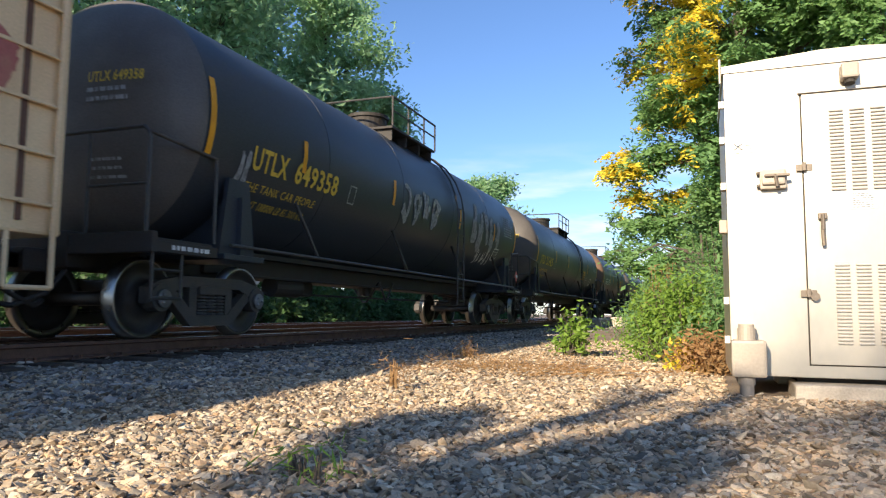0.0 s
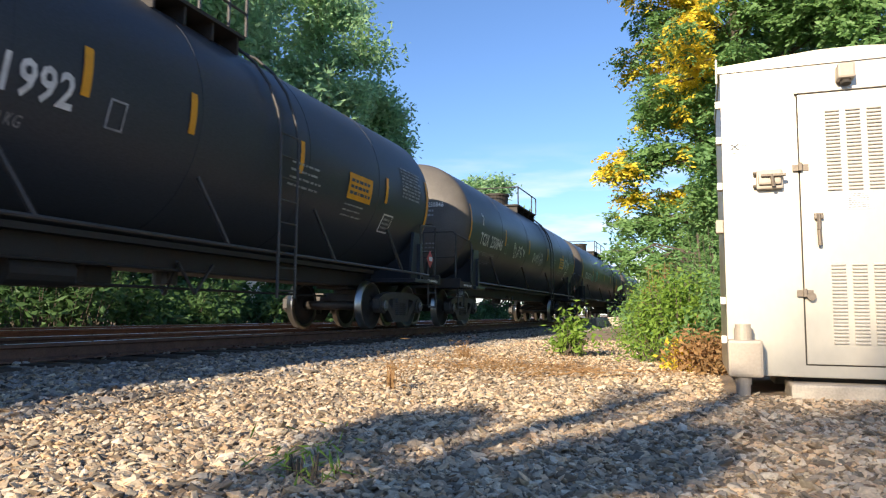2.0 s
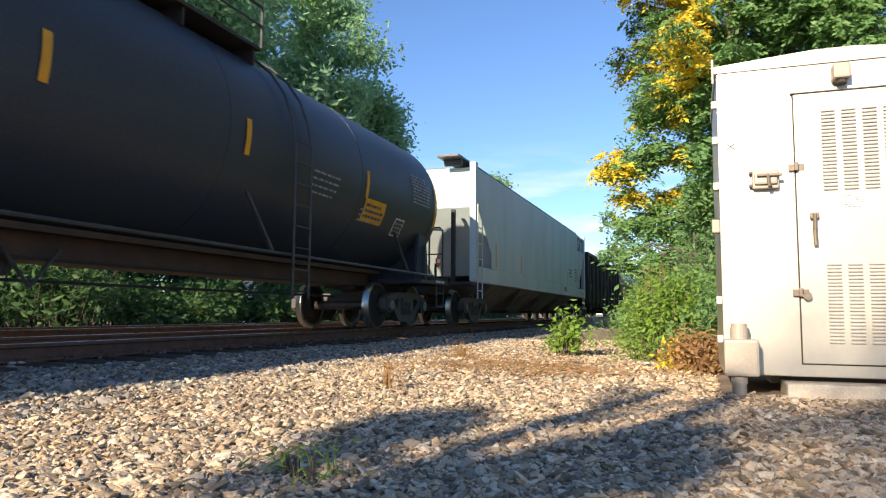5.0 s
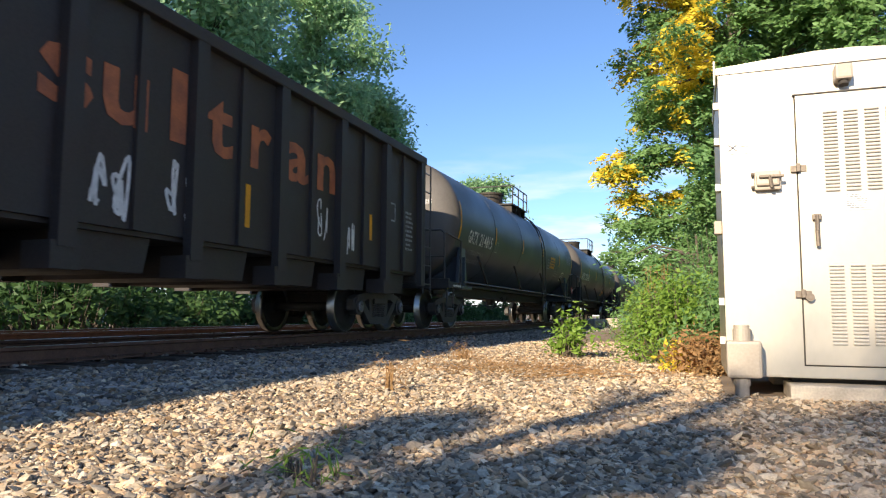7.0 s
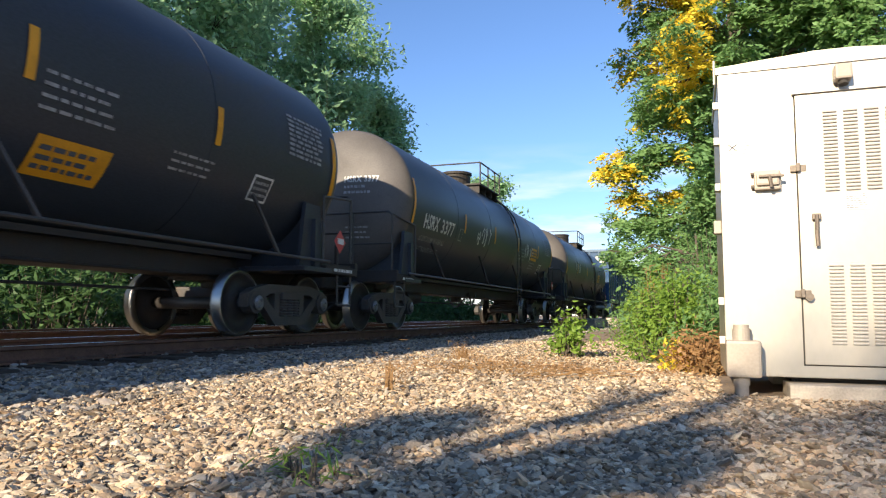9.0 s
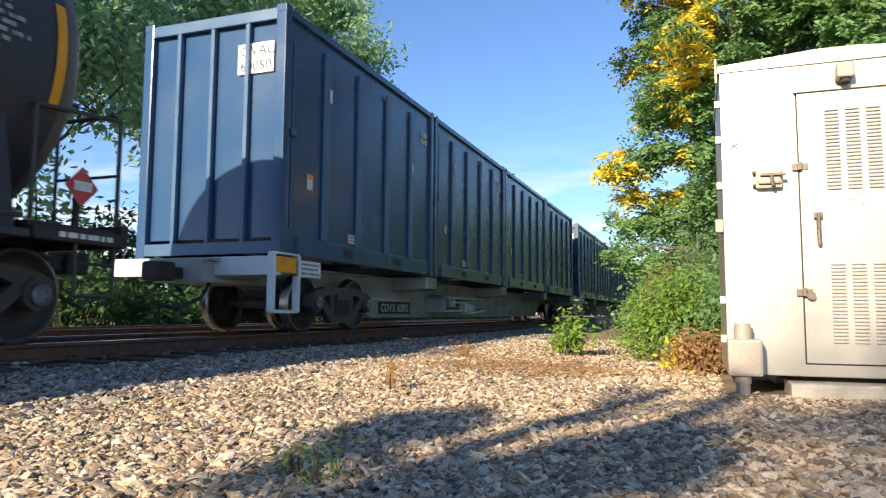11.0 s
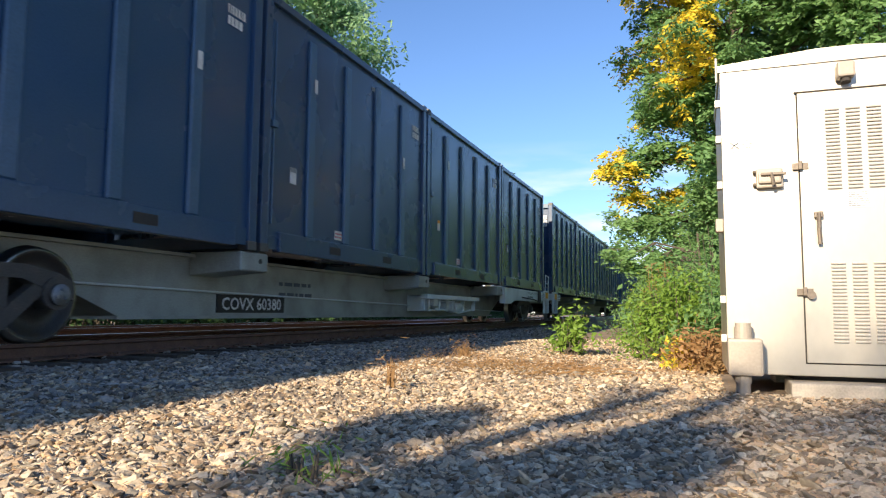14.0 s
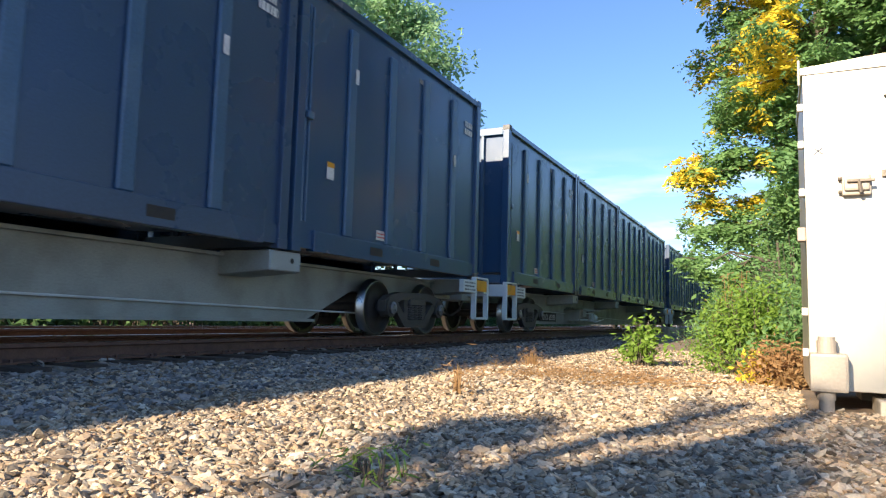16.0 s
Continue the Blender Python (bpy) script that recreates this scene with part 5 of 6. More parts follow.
def gondola_car(u0, u1):
    L = u1 - u0
    car = begin_car("gondola", u0, "grimy brown-black ribbed gondola with faded orange letters and graffiti", "gondola car")
    z0, z1, W = 1.15, 3.42, 1.45
    bm = bmesh.new()
    t = 0.05
    box(bm, -W, -W + t, 0, L, z0, z1)
    box(bm, W - t, W, 0, L, z0, z1)
    box(bm, -W + t, W - t, 0, t, z0, z1)
    box(bm, -W + t, W - t, L - t, L, z0, z1)
    box(bm, -W + t, W - t, t, L - t, z0 - 0.05, z0 + 0.05)
    part("body", bm, M_GOND, car)
    bm = bmesh.new()
    for s in (-1, 1):
        box(bm, s * (W - 0.05), s * (W + 0.12), -0.05, L + 0.05, z1 - 0.02, z1 + 0.14, 0.02)
    box(bm, -W, W, -0.06, 0.10, z1 - 0.02, z1 + 0.14, 0.02)
    box(bm, -W, W, L - 0.10, L + 0.06, z1 - 0.02, z1 + 0.14, 0.02)
    part("top_chord", bm, M_GOND, car)
    for k in range(11):
        y = 0.12 + (L - 0.24) * k / 9
        if k > 9:
            break
        if k < 9:
            for s in (-1, 1):
                bm = bmesh.new()
                prism(bm, [(y + 0.82, z0), (y + 0.92, z0), (y + 0.92, z1), (y + 0.82, z1)], s * W, s * (W + 0.05))
                part("thin_post", bm, M_GOND, car)
        for s in (-1, 1):
            bm = bmesh.new()
            w = 0.10
            prism(bm, [(y - w, z0 - 0.25), (y + w, z0 - 0.25), (y + w, z1), (y - w, z1)], s * W, s * (W + 0.11))
            if 0 < k < 9:
                prism(bm, [(y - w * 1.6, z0 - 0.45), (y + w * 1.6, z0 - 0.45), (y + w * 1.6, z0 - 0.2), (y - w * 1.6, z0 - 0.2)], s * (W - 0.25), s * (W + 0.10))
            part("side_post", bm, M_GOND, car)
    for k in range(9):   # belly tubs between the posts
        y = 0.12 + (L - 0.24) * k / 9
        if 1 <= k:
            bm = bmesh.new()
            prism(bm, [(y + 0.15, z0), (y + 1.25, z0), (y + 1.15, z0 - 0.42), (y + 0.25, z0 - 0.42)], -W + 0.12, W - 0.12)
            part("floor_tub", bm, M_GOND, car)
    bm = bmesh.new()
    box(bm, -0.4, 0.4, -0.3, L + 0.3, 0.78, 1.2, 0.02)
    box(bm, -W, W, -0.1, 0.25, z0 - 0.2, z0, 0.02)
    box(bm, -W, W, L - 0.25, L + 0.1, z0 - 0.2, z0, 0.02)
    part("underframe", bm, M_UNDER, car)
    for y in (0.0, L):   # horizontal end ribs
        for z in (1.75, 2.3, 2.85):
            bm = bmesh.new()
            box(bm, -W + 0.05, W - 0.05, y - 0.09, y + 0.09, z - 0.1, z + 0.1, 0.03)
            part("end_rib", bm, M_GOND, car)
    bm = bmesh.new()
    tube(bm, [(W + 0.1, 0.35, 0.55), (W + 0.12, 0.42, 0.9), (W + 0.12, 0.42, 1.35)], 0.02)
    tube(bm, [(W + 0.1, 0.85, 0.55), (W + 0.12, 0.98, 0.9), (W + 0.12, 0.98, 1.35)], 0.02)
    tube(bm, [(W + 0.1, 0.35, 0.55), (W + 0.1, 0.85, 0.55)], 0.02)
    part("step", bm, M_PIPE, car)
    ladder("ladder", car, W + 0.10, L - 0.1, 0.4, z0 - 0.4, z1, M_PIPE)
    X = W + 0.006
    on_side("reflective_stripe", quad_points(0.12, 1.0), car, M_YELLOW, X, 0.68, z0 + 0.55)
    on_side("reflective_stripe", quad_points(0.10, 0.55), car, M_YELLOW, X, 9.65, z0 + 0.25)
    on_side("reflective_stripe", quad_points(0.10, 0.45), car, M_YELLOW, X, 13.2, z0 + 0.45)
    on_side("reporting_mark", text_points("CV", 0.36), car, M_ORANGETXT, X, 1.65, z0 + 0.95)
    on_side("reporting_mark", text_points("TX", 0.36), car, M_ORANGETXT, X, 2.6, z0 + 0.95)
    on_side("small_writing", bars_points(4, 0.6, 0.7, 0.4, 2), car, M_ORANGETXT, X, 1.65, z0 + 0.1)
    on_side("small_writing", bars_points(6, 0.7, 0.8, 0.4, 3), car, M_ORANGETXT, X, 2.45, z0 + 0.05)
    # the faded owner's word, one letter to a panel
    for y, wide, ch in zip((6.62, 7.3, 8.2, 8.9, 9.68, 10.5, 11.35), (0.62, 0.64, 0.32, 0.46, 0.5, 0.64, 0.6), "sultran"):
        on_side("faded_letter", fitted(text_points(ch, 1.1, 1.0, 0.028), wide), car, M_ORANGETXT, X + 0.001, y, z0 + 1.06)
    # the owner's sign as three plain lozenges
    for du, dv in ((0.0, 0.45), (0.28, 0.45), (0.14, 0.05)):
        on_side("faded_emblem", ([(0, 0.18), (0.16, 0), (0.32, 0.2), (0.16, 0.42)], [(0, 1, 2, 3)]), car, M_ORANGETXT, X + 0.001, 5.62 + du, z0 + 1.0 + dv)
    for y, z, w, h, n, seed, wd in ((1.55, 0.45, 0.45, 0.5, 1, 21, 0.04), (2.2, 0.45, 0.7, 0.5, 2, 22, 0.04), (3.45, 0.25, 0.9, 0.75, 2, 23, 0.045), (5.1, 0.1, 0.8, 0.65, 2, 24, 0.045), (7.15, 0.0, 0.62, 1.0, 2, 28, 0.045), 
                                    (8.15, 0.0, 0.62, 0.9, 2, 25, 0.045), (11.4, 0.25, 0.35, 0.7, 2, 26, 0.03), (12.2, 0.05, 0.45, 0.7, 3, 27, 0.03)):
        on_side("spray_paint", strokes_points(graffiti(seed, w, h, n), wd), car, M_WHITE, X + 0.004, y, z0 + z, "sprayed graffiti strokes")
    on_side("data_panel_line", bars_points(9, 0.55, 0.8, 0.5, 8), car, M_GREYTXT, X, L - 1.0, z0 + 0.4)
    on_side("test_frame", frame_points(0.4, 0.35, 0.03), car, M_GREYTXT, X, L - 1.7, z0 + 0.9)
    coupler(car, -0.1, -1), coupler(car, L + 0.1, 1)
    add_truck(car, 1.1, u0)
    add_truck(car, L - 1.1, u0)


def box_car(u0, u1):
    L = u1 - u0
    car = begin_car("boxcar", u0, "faded tan boxcar with ribbed side and red graffiti", "boxcar")
    z0, z1, W = 0.95, 4.7, 1.52
    bm = bmesh.new()
    box(bm, -W, W, 0, L, z0, z1, 0.03)
    part("body", bm, M_BOX, car)
    for k in range(9):
        z = z0 + 0.25 + 0.43 * k
        bm = bmesh.new()
        box(bm, W, W + 0.03, 0.1, L - 0.12, z, z + 0.035, 0.008)
        part("side_seam", bm, M_BOX, car)
    for y in (L - 0.45, L - 1.7, L - 3.0):
        bm = bmesh.new()
        box(bm, W, W + 0.02, y, y + 0.05, z0 + 0.1, z1 - 0.1)
        part("side_post", bm, M_RUST if y > L - 1 else M_BOX, car)
    bm = bmesh.new()
    tube(bm, [(W + 0.05, L - 0.12, z0 - 0.45), (W + 0.05, L - 0.12, z1 - 0.4)], 0.025)
    for k in range(9):
        z = z0 + 0.25 + 0.43 * k
        tube(bm, [(W + 0.05, L - 0.12, z), (W + 0.05, L - 0.45, z)], 0.014)
    tube(bm, [(W + 0.05, L - 0.12, z0 - 0.45), (W + 0.05, L - 0.55, z0 - 0.45), (W + 0.05, L - 0.55, z0)], 0.022)
    part("ladder", bm, M_BOX, car)
    on_side("spray_paint", strokes_points(graffiti(31, 2.2, 1.3, 3), 0.20), car, M_PINK, W + 0.022, L - 2.7, z0 + 0.35, "faded red graffiti strokes")
    bm = bmesh.new()
    box(bm, -0.4, 0.4, 0, L + 0.3, 0.7, 0.95, 0.02)
    part("underframe", bm, M_UNDER, car)
    coupler(car, L + 0.2, 1)
    add_truck(car, L - 1.9, u0)
    add_truck(car, 1.9, u0)


def build_train():
    box_car(-11.0, 4.55)
    W = M_WHITE
    tank_car(7.2, 12.7, -0.65, 13.35, "black tank car with yellow lettering and grey graffiti", "UTLX", "649358", M_YTXT, text_y=0.27, text_w=2.2, stripes=(1.4, 4.5, 8.25, 11.1),
             spray=((-0.1, -0.55, 0.25, 0.6, 2, 41, 0.04, M_GREYTXT), (4.7, -0.40, 2.2, 0.8, 4, 42, 0.10, M_GREYTXT), (9.1, -0.52, 2.5, 1.25, 5, 43, 0.15, M_GREYTXT), (10.0, -0.72, 1.3, 0.5, 5, 44, 0.03, W)), lines=("THE TANK CAR PEOPLE", "LD LMT 188000 LB 85 300 KG"), capacity=True, warning=False, walkway=2.2)
    tank_car(24.0, 13.6, -0.25, 14.0, "black tank car with yellow stencilled number", "UTLX", "213425", M_YTXT, text_y=0.4, stripes=(3.0, 5.65, 8.6, 10.9), lines=("THE TANK CAR PEOPLE", "LD LMT 211800 LB 96 050 KG"), sill=M_SILL, walkway=2.2, dome=0.50, warn=(-4.6, -0.45))
    tank_car(41.8, 10.6, -0.8, 10.9, "black tank car with brown dusted end and white number", "GATX", "31992", W, head=M_RUSTY_END, text_y=0.3, text_w=1.9, stripes=(2.25, 3.7, 6.0, 8.9), text_size=0.45, walkway=1.6, dome=0.45)
    tank_car(56.4, 13.8, -0.7, 14.6, "black tank car with dusty end and white graffiti", "TCIX", "250846", W, text_y=0.27, text_w=2.15, stripes=(2.65, 5.7, 8.7, 11.8), text_size=0.44,
             spray=((3.6, -0.42, 1.5, 0.5, 4, 51, 0.035, W), (6.3, -0.42, 1.6, 0.55, 6, 52, 0.03, W), (11.6, -0.35, 1.5, 0.6, 6, 53, 0.03, W), (0.15, 0.0, 0.35, 0.45, 1, 54, 0.03, W)), lines=("LD LMT 186700 LB 84700 KG", "LT WT 76300 LB 34600 KG"), walkway=2.6, rail_style=1)
    tank_car(74.25, 16.75, -0.7, 17.25, "long black tank car with white number and teal graffiti", "TILX", "307104", W, text_y=0.35, text_w=2.0, stripes=(2.75, 5.05, 7.55, 10.5, 13.95), text_size=0.44, sill=M_SILL,
             spray=((2.5, -0.42, 0.8, 0.55, 3, 61, 0.035, M_TEAL), (3.7, -0.45, 1.0, 0.75, 4, 62, 0.035, M_TEAL)), lines=("LD LMT 163200 LB 74050 KG", "LT WT 99800 LB 45250 KG"), dome=0.47, walkway=4.4, warn=(-3.4, -0.5))
    tank_car(94.9, 16.75, -0.6, 17.3, "long black tank car with white number and top rails", "TILX", "307101", W, text_y=0.35, text_w=2.0, stripes=(2.75, 5.05, 7.55, 10.5, 13.95), text_size=0.44, sill=M_SILL, lines=("LD LMT 163200 LB 74050 KG", "LT WT 99800 LB 45250 KG"), dome=0.47, walkway=4.4, warn=(-3.4, -0.5))
    hopper_car(114.8, 133.5)
    gondola_car(134.9, 150.5)
    tank_car(153.4, 14.3, -0.4, 15.2, "dark blue-grey tank car with white number", "GATX", "214815", W, paint=M_BLUEBLACK, text_y=0.4, text_w=2.1, stripes=(2.75, 6.0, 9.1, 12.3), text_size=0.44, lines=("LD LMT 202700 LB 91 900 KG", "LT WT 83000 LB 38 300 KG"), walkway=1.9, warn=(-4.7, -0.32))
    tank_car(171.8, 13.7, -0.3, 14.2, "black tank car with white number and dusty end", "BAPX", "222436", W, text_y=0.2, text_w=2.4, stripes=(2.4, 5.0, 8.9, 11.4), text_size=0.46, lines=("LD LMT 210300 LB 95 390 KG", "LT WT 78000 LB 35 100 KG"), walkway=1.8, dome=0.44, warn=(-5.1, -0.78))
    tank_car(189.2, 13.4, 0.1, 14.1, "black tank car with white number and scrawled graffiti", "HSRX", "3377", W, text_y=0.8, text_w=1.9, stripes=(3.4, 6.1, 8.8, 11.7), spray=((4.4, -0.35, 1.3, 0.55, 4, 71, 0.035, W), (9.6, -0.35, 1.3, 0.6, 4, 72, 0.04, W)), walkway=1.9)
    tank_car(206.8, 12.7, 0.1, 13.4, "black tank car with worn lettering and top railing", "", "", W, stripes=(3.0, 6.0, 8.6), spray=((2.2, -0.2, 1.6, 0.5, 4, 81, 0.05, W), (10.0, -0.3, 1.2, 0.9, 3, 82, 0.06, M_GREYTXT)), walkway=1.8)
    build_container_cars()


build_train()


# ---- trees and weeds ----
def leaf_shape(long, wide, fold):
    return np.array([(0, 0, 0), (wide / 2, long * 0.45, fold), (0, long, 0), (-wide / 2, long * 0.45, fold)])


def leaves(name, centres, spread, per, long, wide, material, parent, seed, droop=0.3):
    """Leaves in small clumps about the centres given: each a folded blade of its own."""
    rng = np.random.default_rng(seed)
    C = np.repeat(np.asarray(centres), per, 0)
    n = len(C)
    off = rng.normal(0, 1, (n, 3)) * np.asarray(spread)
    P = C + off
    base = leaf_shape(1, 1, 0.12)
    ln, wd = long * rng.uniform(0.6, 1.3, n), wide * rng.uniform(0.6, 1.3, n)
    a, e, r = rng.uniform(0, 2 * np.pi, n), rng.normal(-droop, 0.5, n), rng.uniform(-1.2, 1.2, n)
    d = np.stack([np.cos(a) * np.cos(e), np.sin(a) * np.cos(e), np.sin(e)], -1)
    s0 = np.stack([-np.sin(a), np.cos(a), np.zeros(n)], -1)
    u0 = np.cross(s0, d)
    s = s0 * np.cos(r)[:, None] + u0 * np.sin(r)[:, None]
    u = np.cross(s, d)
    V = P[:, None, :] + base[None, :, 0:1] * (wd[:, None, None] * s[:, None, :]) + base[None, :, 1:2] * (ln[:, None, None] * d[:, None, :]) + base[None, :, 2:3] * (wd[:, None, None] * u[:, None, :])
    k = 4 * np.arange(n)[:, None]
    F = np.concatenate([k + np.array([[0, 1, 2]]), k + np.array([[0, 2, 3]])])
    return raw_mesh(name, V.reshape(-1, 3).tolist(), F.tolist(), material, parent)


def fronds(name, tips, per, rachis, pairs, leaflet, material, parent, seed):
    """Feathery compound leaves: leaflets in pairs along drooping stalks that spring from the twigs."""
    rng = np.random.default_rng(seed)
    T = np.repeat(np.asarray(tips), per, 0)
    n = len(T)
    a, e = rng.uniform(0, 2 * np.pi, n), rng.normal(0.05, 0.35, n)
    ln = rachis * rng.uniform(0.6, 1.3, n)
    d = np.stack([np.cos(a) * np.cos(e), np.sin(a) * np.cos(e), np.sin(e)], -1)
    side = np.stack([-np.sin(a), np.cos(a), rng.normal(0, 0.25, n)], -1)
    P, D, S = [], [], []
    for k in range(pairs):
        f = 0.2 + 0.8 * k / (pairs - 1)
        p = T + d * (ln * f)[:, None] - np.array([0, 0, 1.0]) * (ln * 0.45 * f * f)[:, None] + rng.normal(0, 0.02, (n, 3))
        for s in (-1, 1):
            P.append(p)
            w = side * s + d * 0.35 + rng.normal(0, 0.25, (n, 3)) - np.array([0, 0, 0.25])
            D.append(w / np.linalg.norm(w, axis=1)[:, None])
            S.append(np.cross(D[-1], rng.normal(0, 0.8, (n, 3)) + np.array([0, -0.5, 0.6])))
    P, D, S = np.concatenate(P), np.concatenate(D), np.concatenate(S)
    S /= np.linalg.norm(S, axis=1)[:, None] + 1e-9
    k = leaflet[0] * rng.uniform(0.7, 1.25, len(P))[:, None]
    w = leaflet[1] / leaflet[0] * k
    V = np.stack([P, P + D * k * 0.5 + S * w * 0.5, P + D * k, P + D * k * 0.5 - S * w * 0.5], 1)
    q = 4 * np.arange(len(P))[:, None] + np.array([[0, 1, 2, 3]])
    return raw_mesh(name, V.reshape(-1, 3).tolist(), q.tolist(), material, parent)


class Limbs:
    """Tapered six-sided tubes gathered into one mesh."""

    def __init__(self):
        self.vs, self.fs = [], []

    def add(self, a, b, r0, r1, seg=6):
        d = b - a
        s = d.orthogonal().normalized()
        t = d.cross(s).normalized()
        k = len(self.vs)
        for p, r in ((a, r0), (b, r1)):
            for i in range(seg):
                w = 2 * math.pi * i / seg
                self.vs.append(tuple(p + s * (r * math.cos(w)) + t * (r * math.sin(w))))
        for i in range(seg):
            self.fs.append((k + i, k + (i + 1) % seg, k + seg + (i + 1) % seg, k + seg + i))


def grow(seed, height, reach, levels=3, trunk_r=0.25, first=0.3, up=0.35, count=9, shape=(1.15, -0.45)):
    """Trunk and limbs as tapered tubes; returns them and the twig ends."""
    rnd = random.Random(seed)
    wood = Limbs()
    tips = []

    def limb(p, d, length, r, level):
        q, steps = p.copy(), 4
        for i in range(steps):
            d2 = (d + Vector((rnd.gauss(0, 0.16), rnd.gauss(0, 0.16), rnd.gauss(0, 0.10) + 0.04))).normalized()
            q2 = q + d2 * (length / steps)
            r2 = r * (1 - 0.62 / steps)
            wood.add(q, q2, r, r2)
            if level < levels and (i > 0 or level > 0):
                for _ in range(2 if level < 2 else 1):
                    side = Vector((rnd.gauss(0, 1), rnd.gauss(0, 1), rnd.gauss(up, 0.5))).normalized()
                    limb(q2, (d2 * 0.45 + side * 0.8).normalized(), length * rnd.uniform(0.42, 0.62), r2 * 0.55, level + 1)
            if level >= levels - 1:
                tips.append(q2.copy())
            q, d, r = q2, d2, r2

    top = Vector((0, 0, height))
    n = 7
    pts = [top * (i / n) + Vector((rnd.gauss(0, 0.12), rnd.gauss(0, 0.12), 0)) * (i > 0) for i in range(n + 1)]
    for i in range(n):
        wood.add(pts[i], pts[i + 1], trunk_r * (1 - 0.85 * i / n), trunk_r * (1 - 0.85 * (i + 1) / n), 10)
    for k in range(count):
        f = first + (1 - first) * (k + 0.5) / count
        a = k * 2.4 + rnd.uniform(-0.4, 0.4)
        d = Vector((math.cos(a), math.sin(a), up + 0.3 * f)).normalized()
        limb(top * f, d, reach * (shape[0] + shape[1] * f) * rnd.uniform(0.7, 1.25), trunk_r * 0.42 * (1 - 0.6 * f), 1)
    return wood, tips


def tree(x, y, height, reach, seed, label, material=M_LEAF, per=14, leaf=(0.32, 0.14), spread=0.45, extra=None, flat=0.7, feathery=None, **kw):
    t = tagged(new("tree"), label, "tree")
    t.location = (x, y, -0.05)
    wood, tips = grow(seed, height, reach, **kw)
    raw_mesh("trunk", wood.vs, wood.fs, M_BARK, t)
    rnd = random.Random(seed)
    chosen = [p for p in tips if extra and extra(p)]
    plain = [p for p in tips if not (extra and extra(p)) or rnd.random() < 0.25]
    if feathery:
        fronds("crown", [tuple(p) for p in plain], *feathery, material, t, seed)
        if chosen:
            fronds("yellow_foliage", [tuple(p) for p in chosen], *feathery, M_LEAFYEL, t, seed + 1)
        return t
    leaves("crown", [tuple(p) for p in plain], (spread, spread, spread * flat), per, leaf[0], leaf[1], material, t, seed)
    if chosen:
        leaves("yellow_foliage", [tuple(p) for p in chosen], (spread * 0.9, spread * 0.9, spread * flat), per, leaf[0], leaf[1], M_LEAFYEL, t, seed + 1, 0.6)
    return t


def bush(x, y, w, d, h, seed, label, material, n=60, per=26, leaf=(0.10, 0.045), stems=True):
    rnd = random.Random(seed)
    b = tagged(new("bush"), label, "bush")
    b.location = (x, y, 0)
    wood = Limbs()
    tips = []
    for k in range(n):
        px, py = rnd.gauss(0, w * 0.30), rnd.gauss(0, d * 0.30)
        top = h * max(0.25, 1 - 0.5 * (px * px / (w * w / 4 + 0.01) + py * py / (d * d / 4 + 0.01)) * 0.8) * rnd.uniform(0.6, 1.08)
        q = Vector((px + rnd.gauss(0, 0.12 * w * 0.5), py + rnd.gauss(0, 0.12 * d * 0.5), top))
        wood.add(Vector((px * 0.7, py * 0.7, -0.03)), q, 0.008 + 0.004 * h, 0.003, 5)
        for i in range(5):
            tips.append(tuple(Vector((px * 0.7, py * 0.7, 0)).lerp(q, 0.3 + 0.7 * (i + 1) / 5)))
    tagged(raw_mesh("branchwork", wood.vs, wood.fs, M_BARK if material is not M_DRY else M_DRY, b), kind="stuff")
    s = 0.07 + 0.05 * min(w, h)
    leaves("foliage", tips, (s, s, s * 0.8), per // 5 + 1, leaf[0], leaf[1], material, b, seed)
    return b


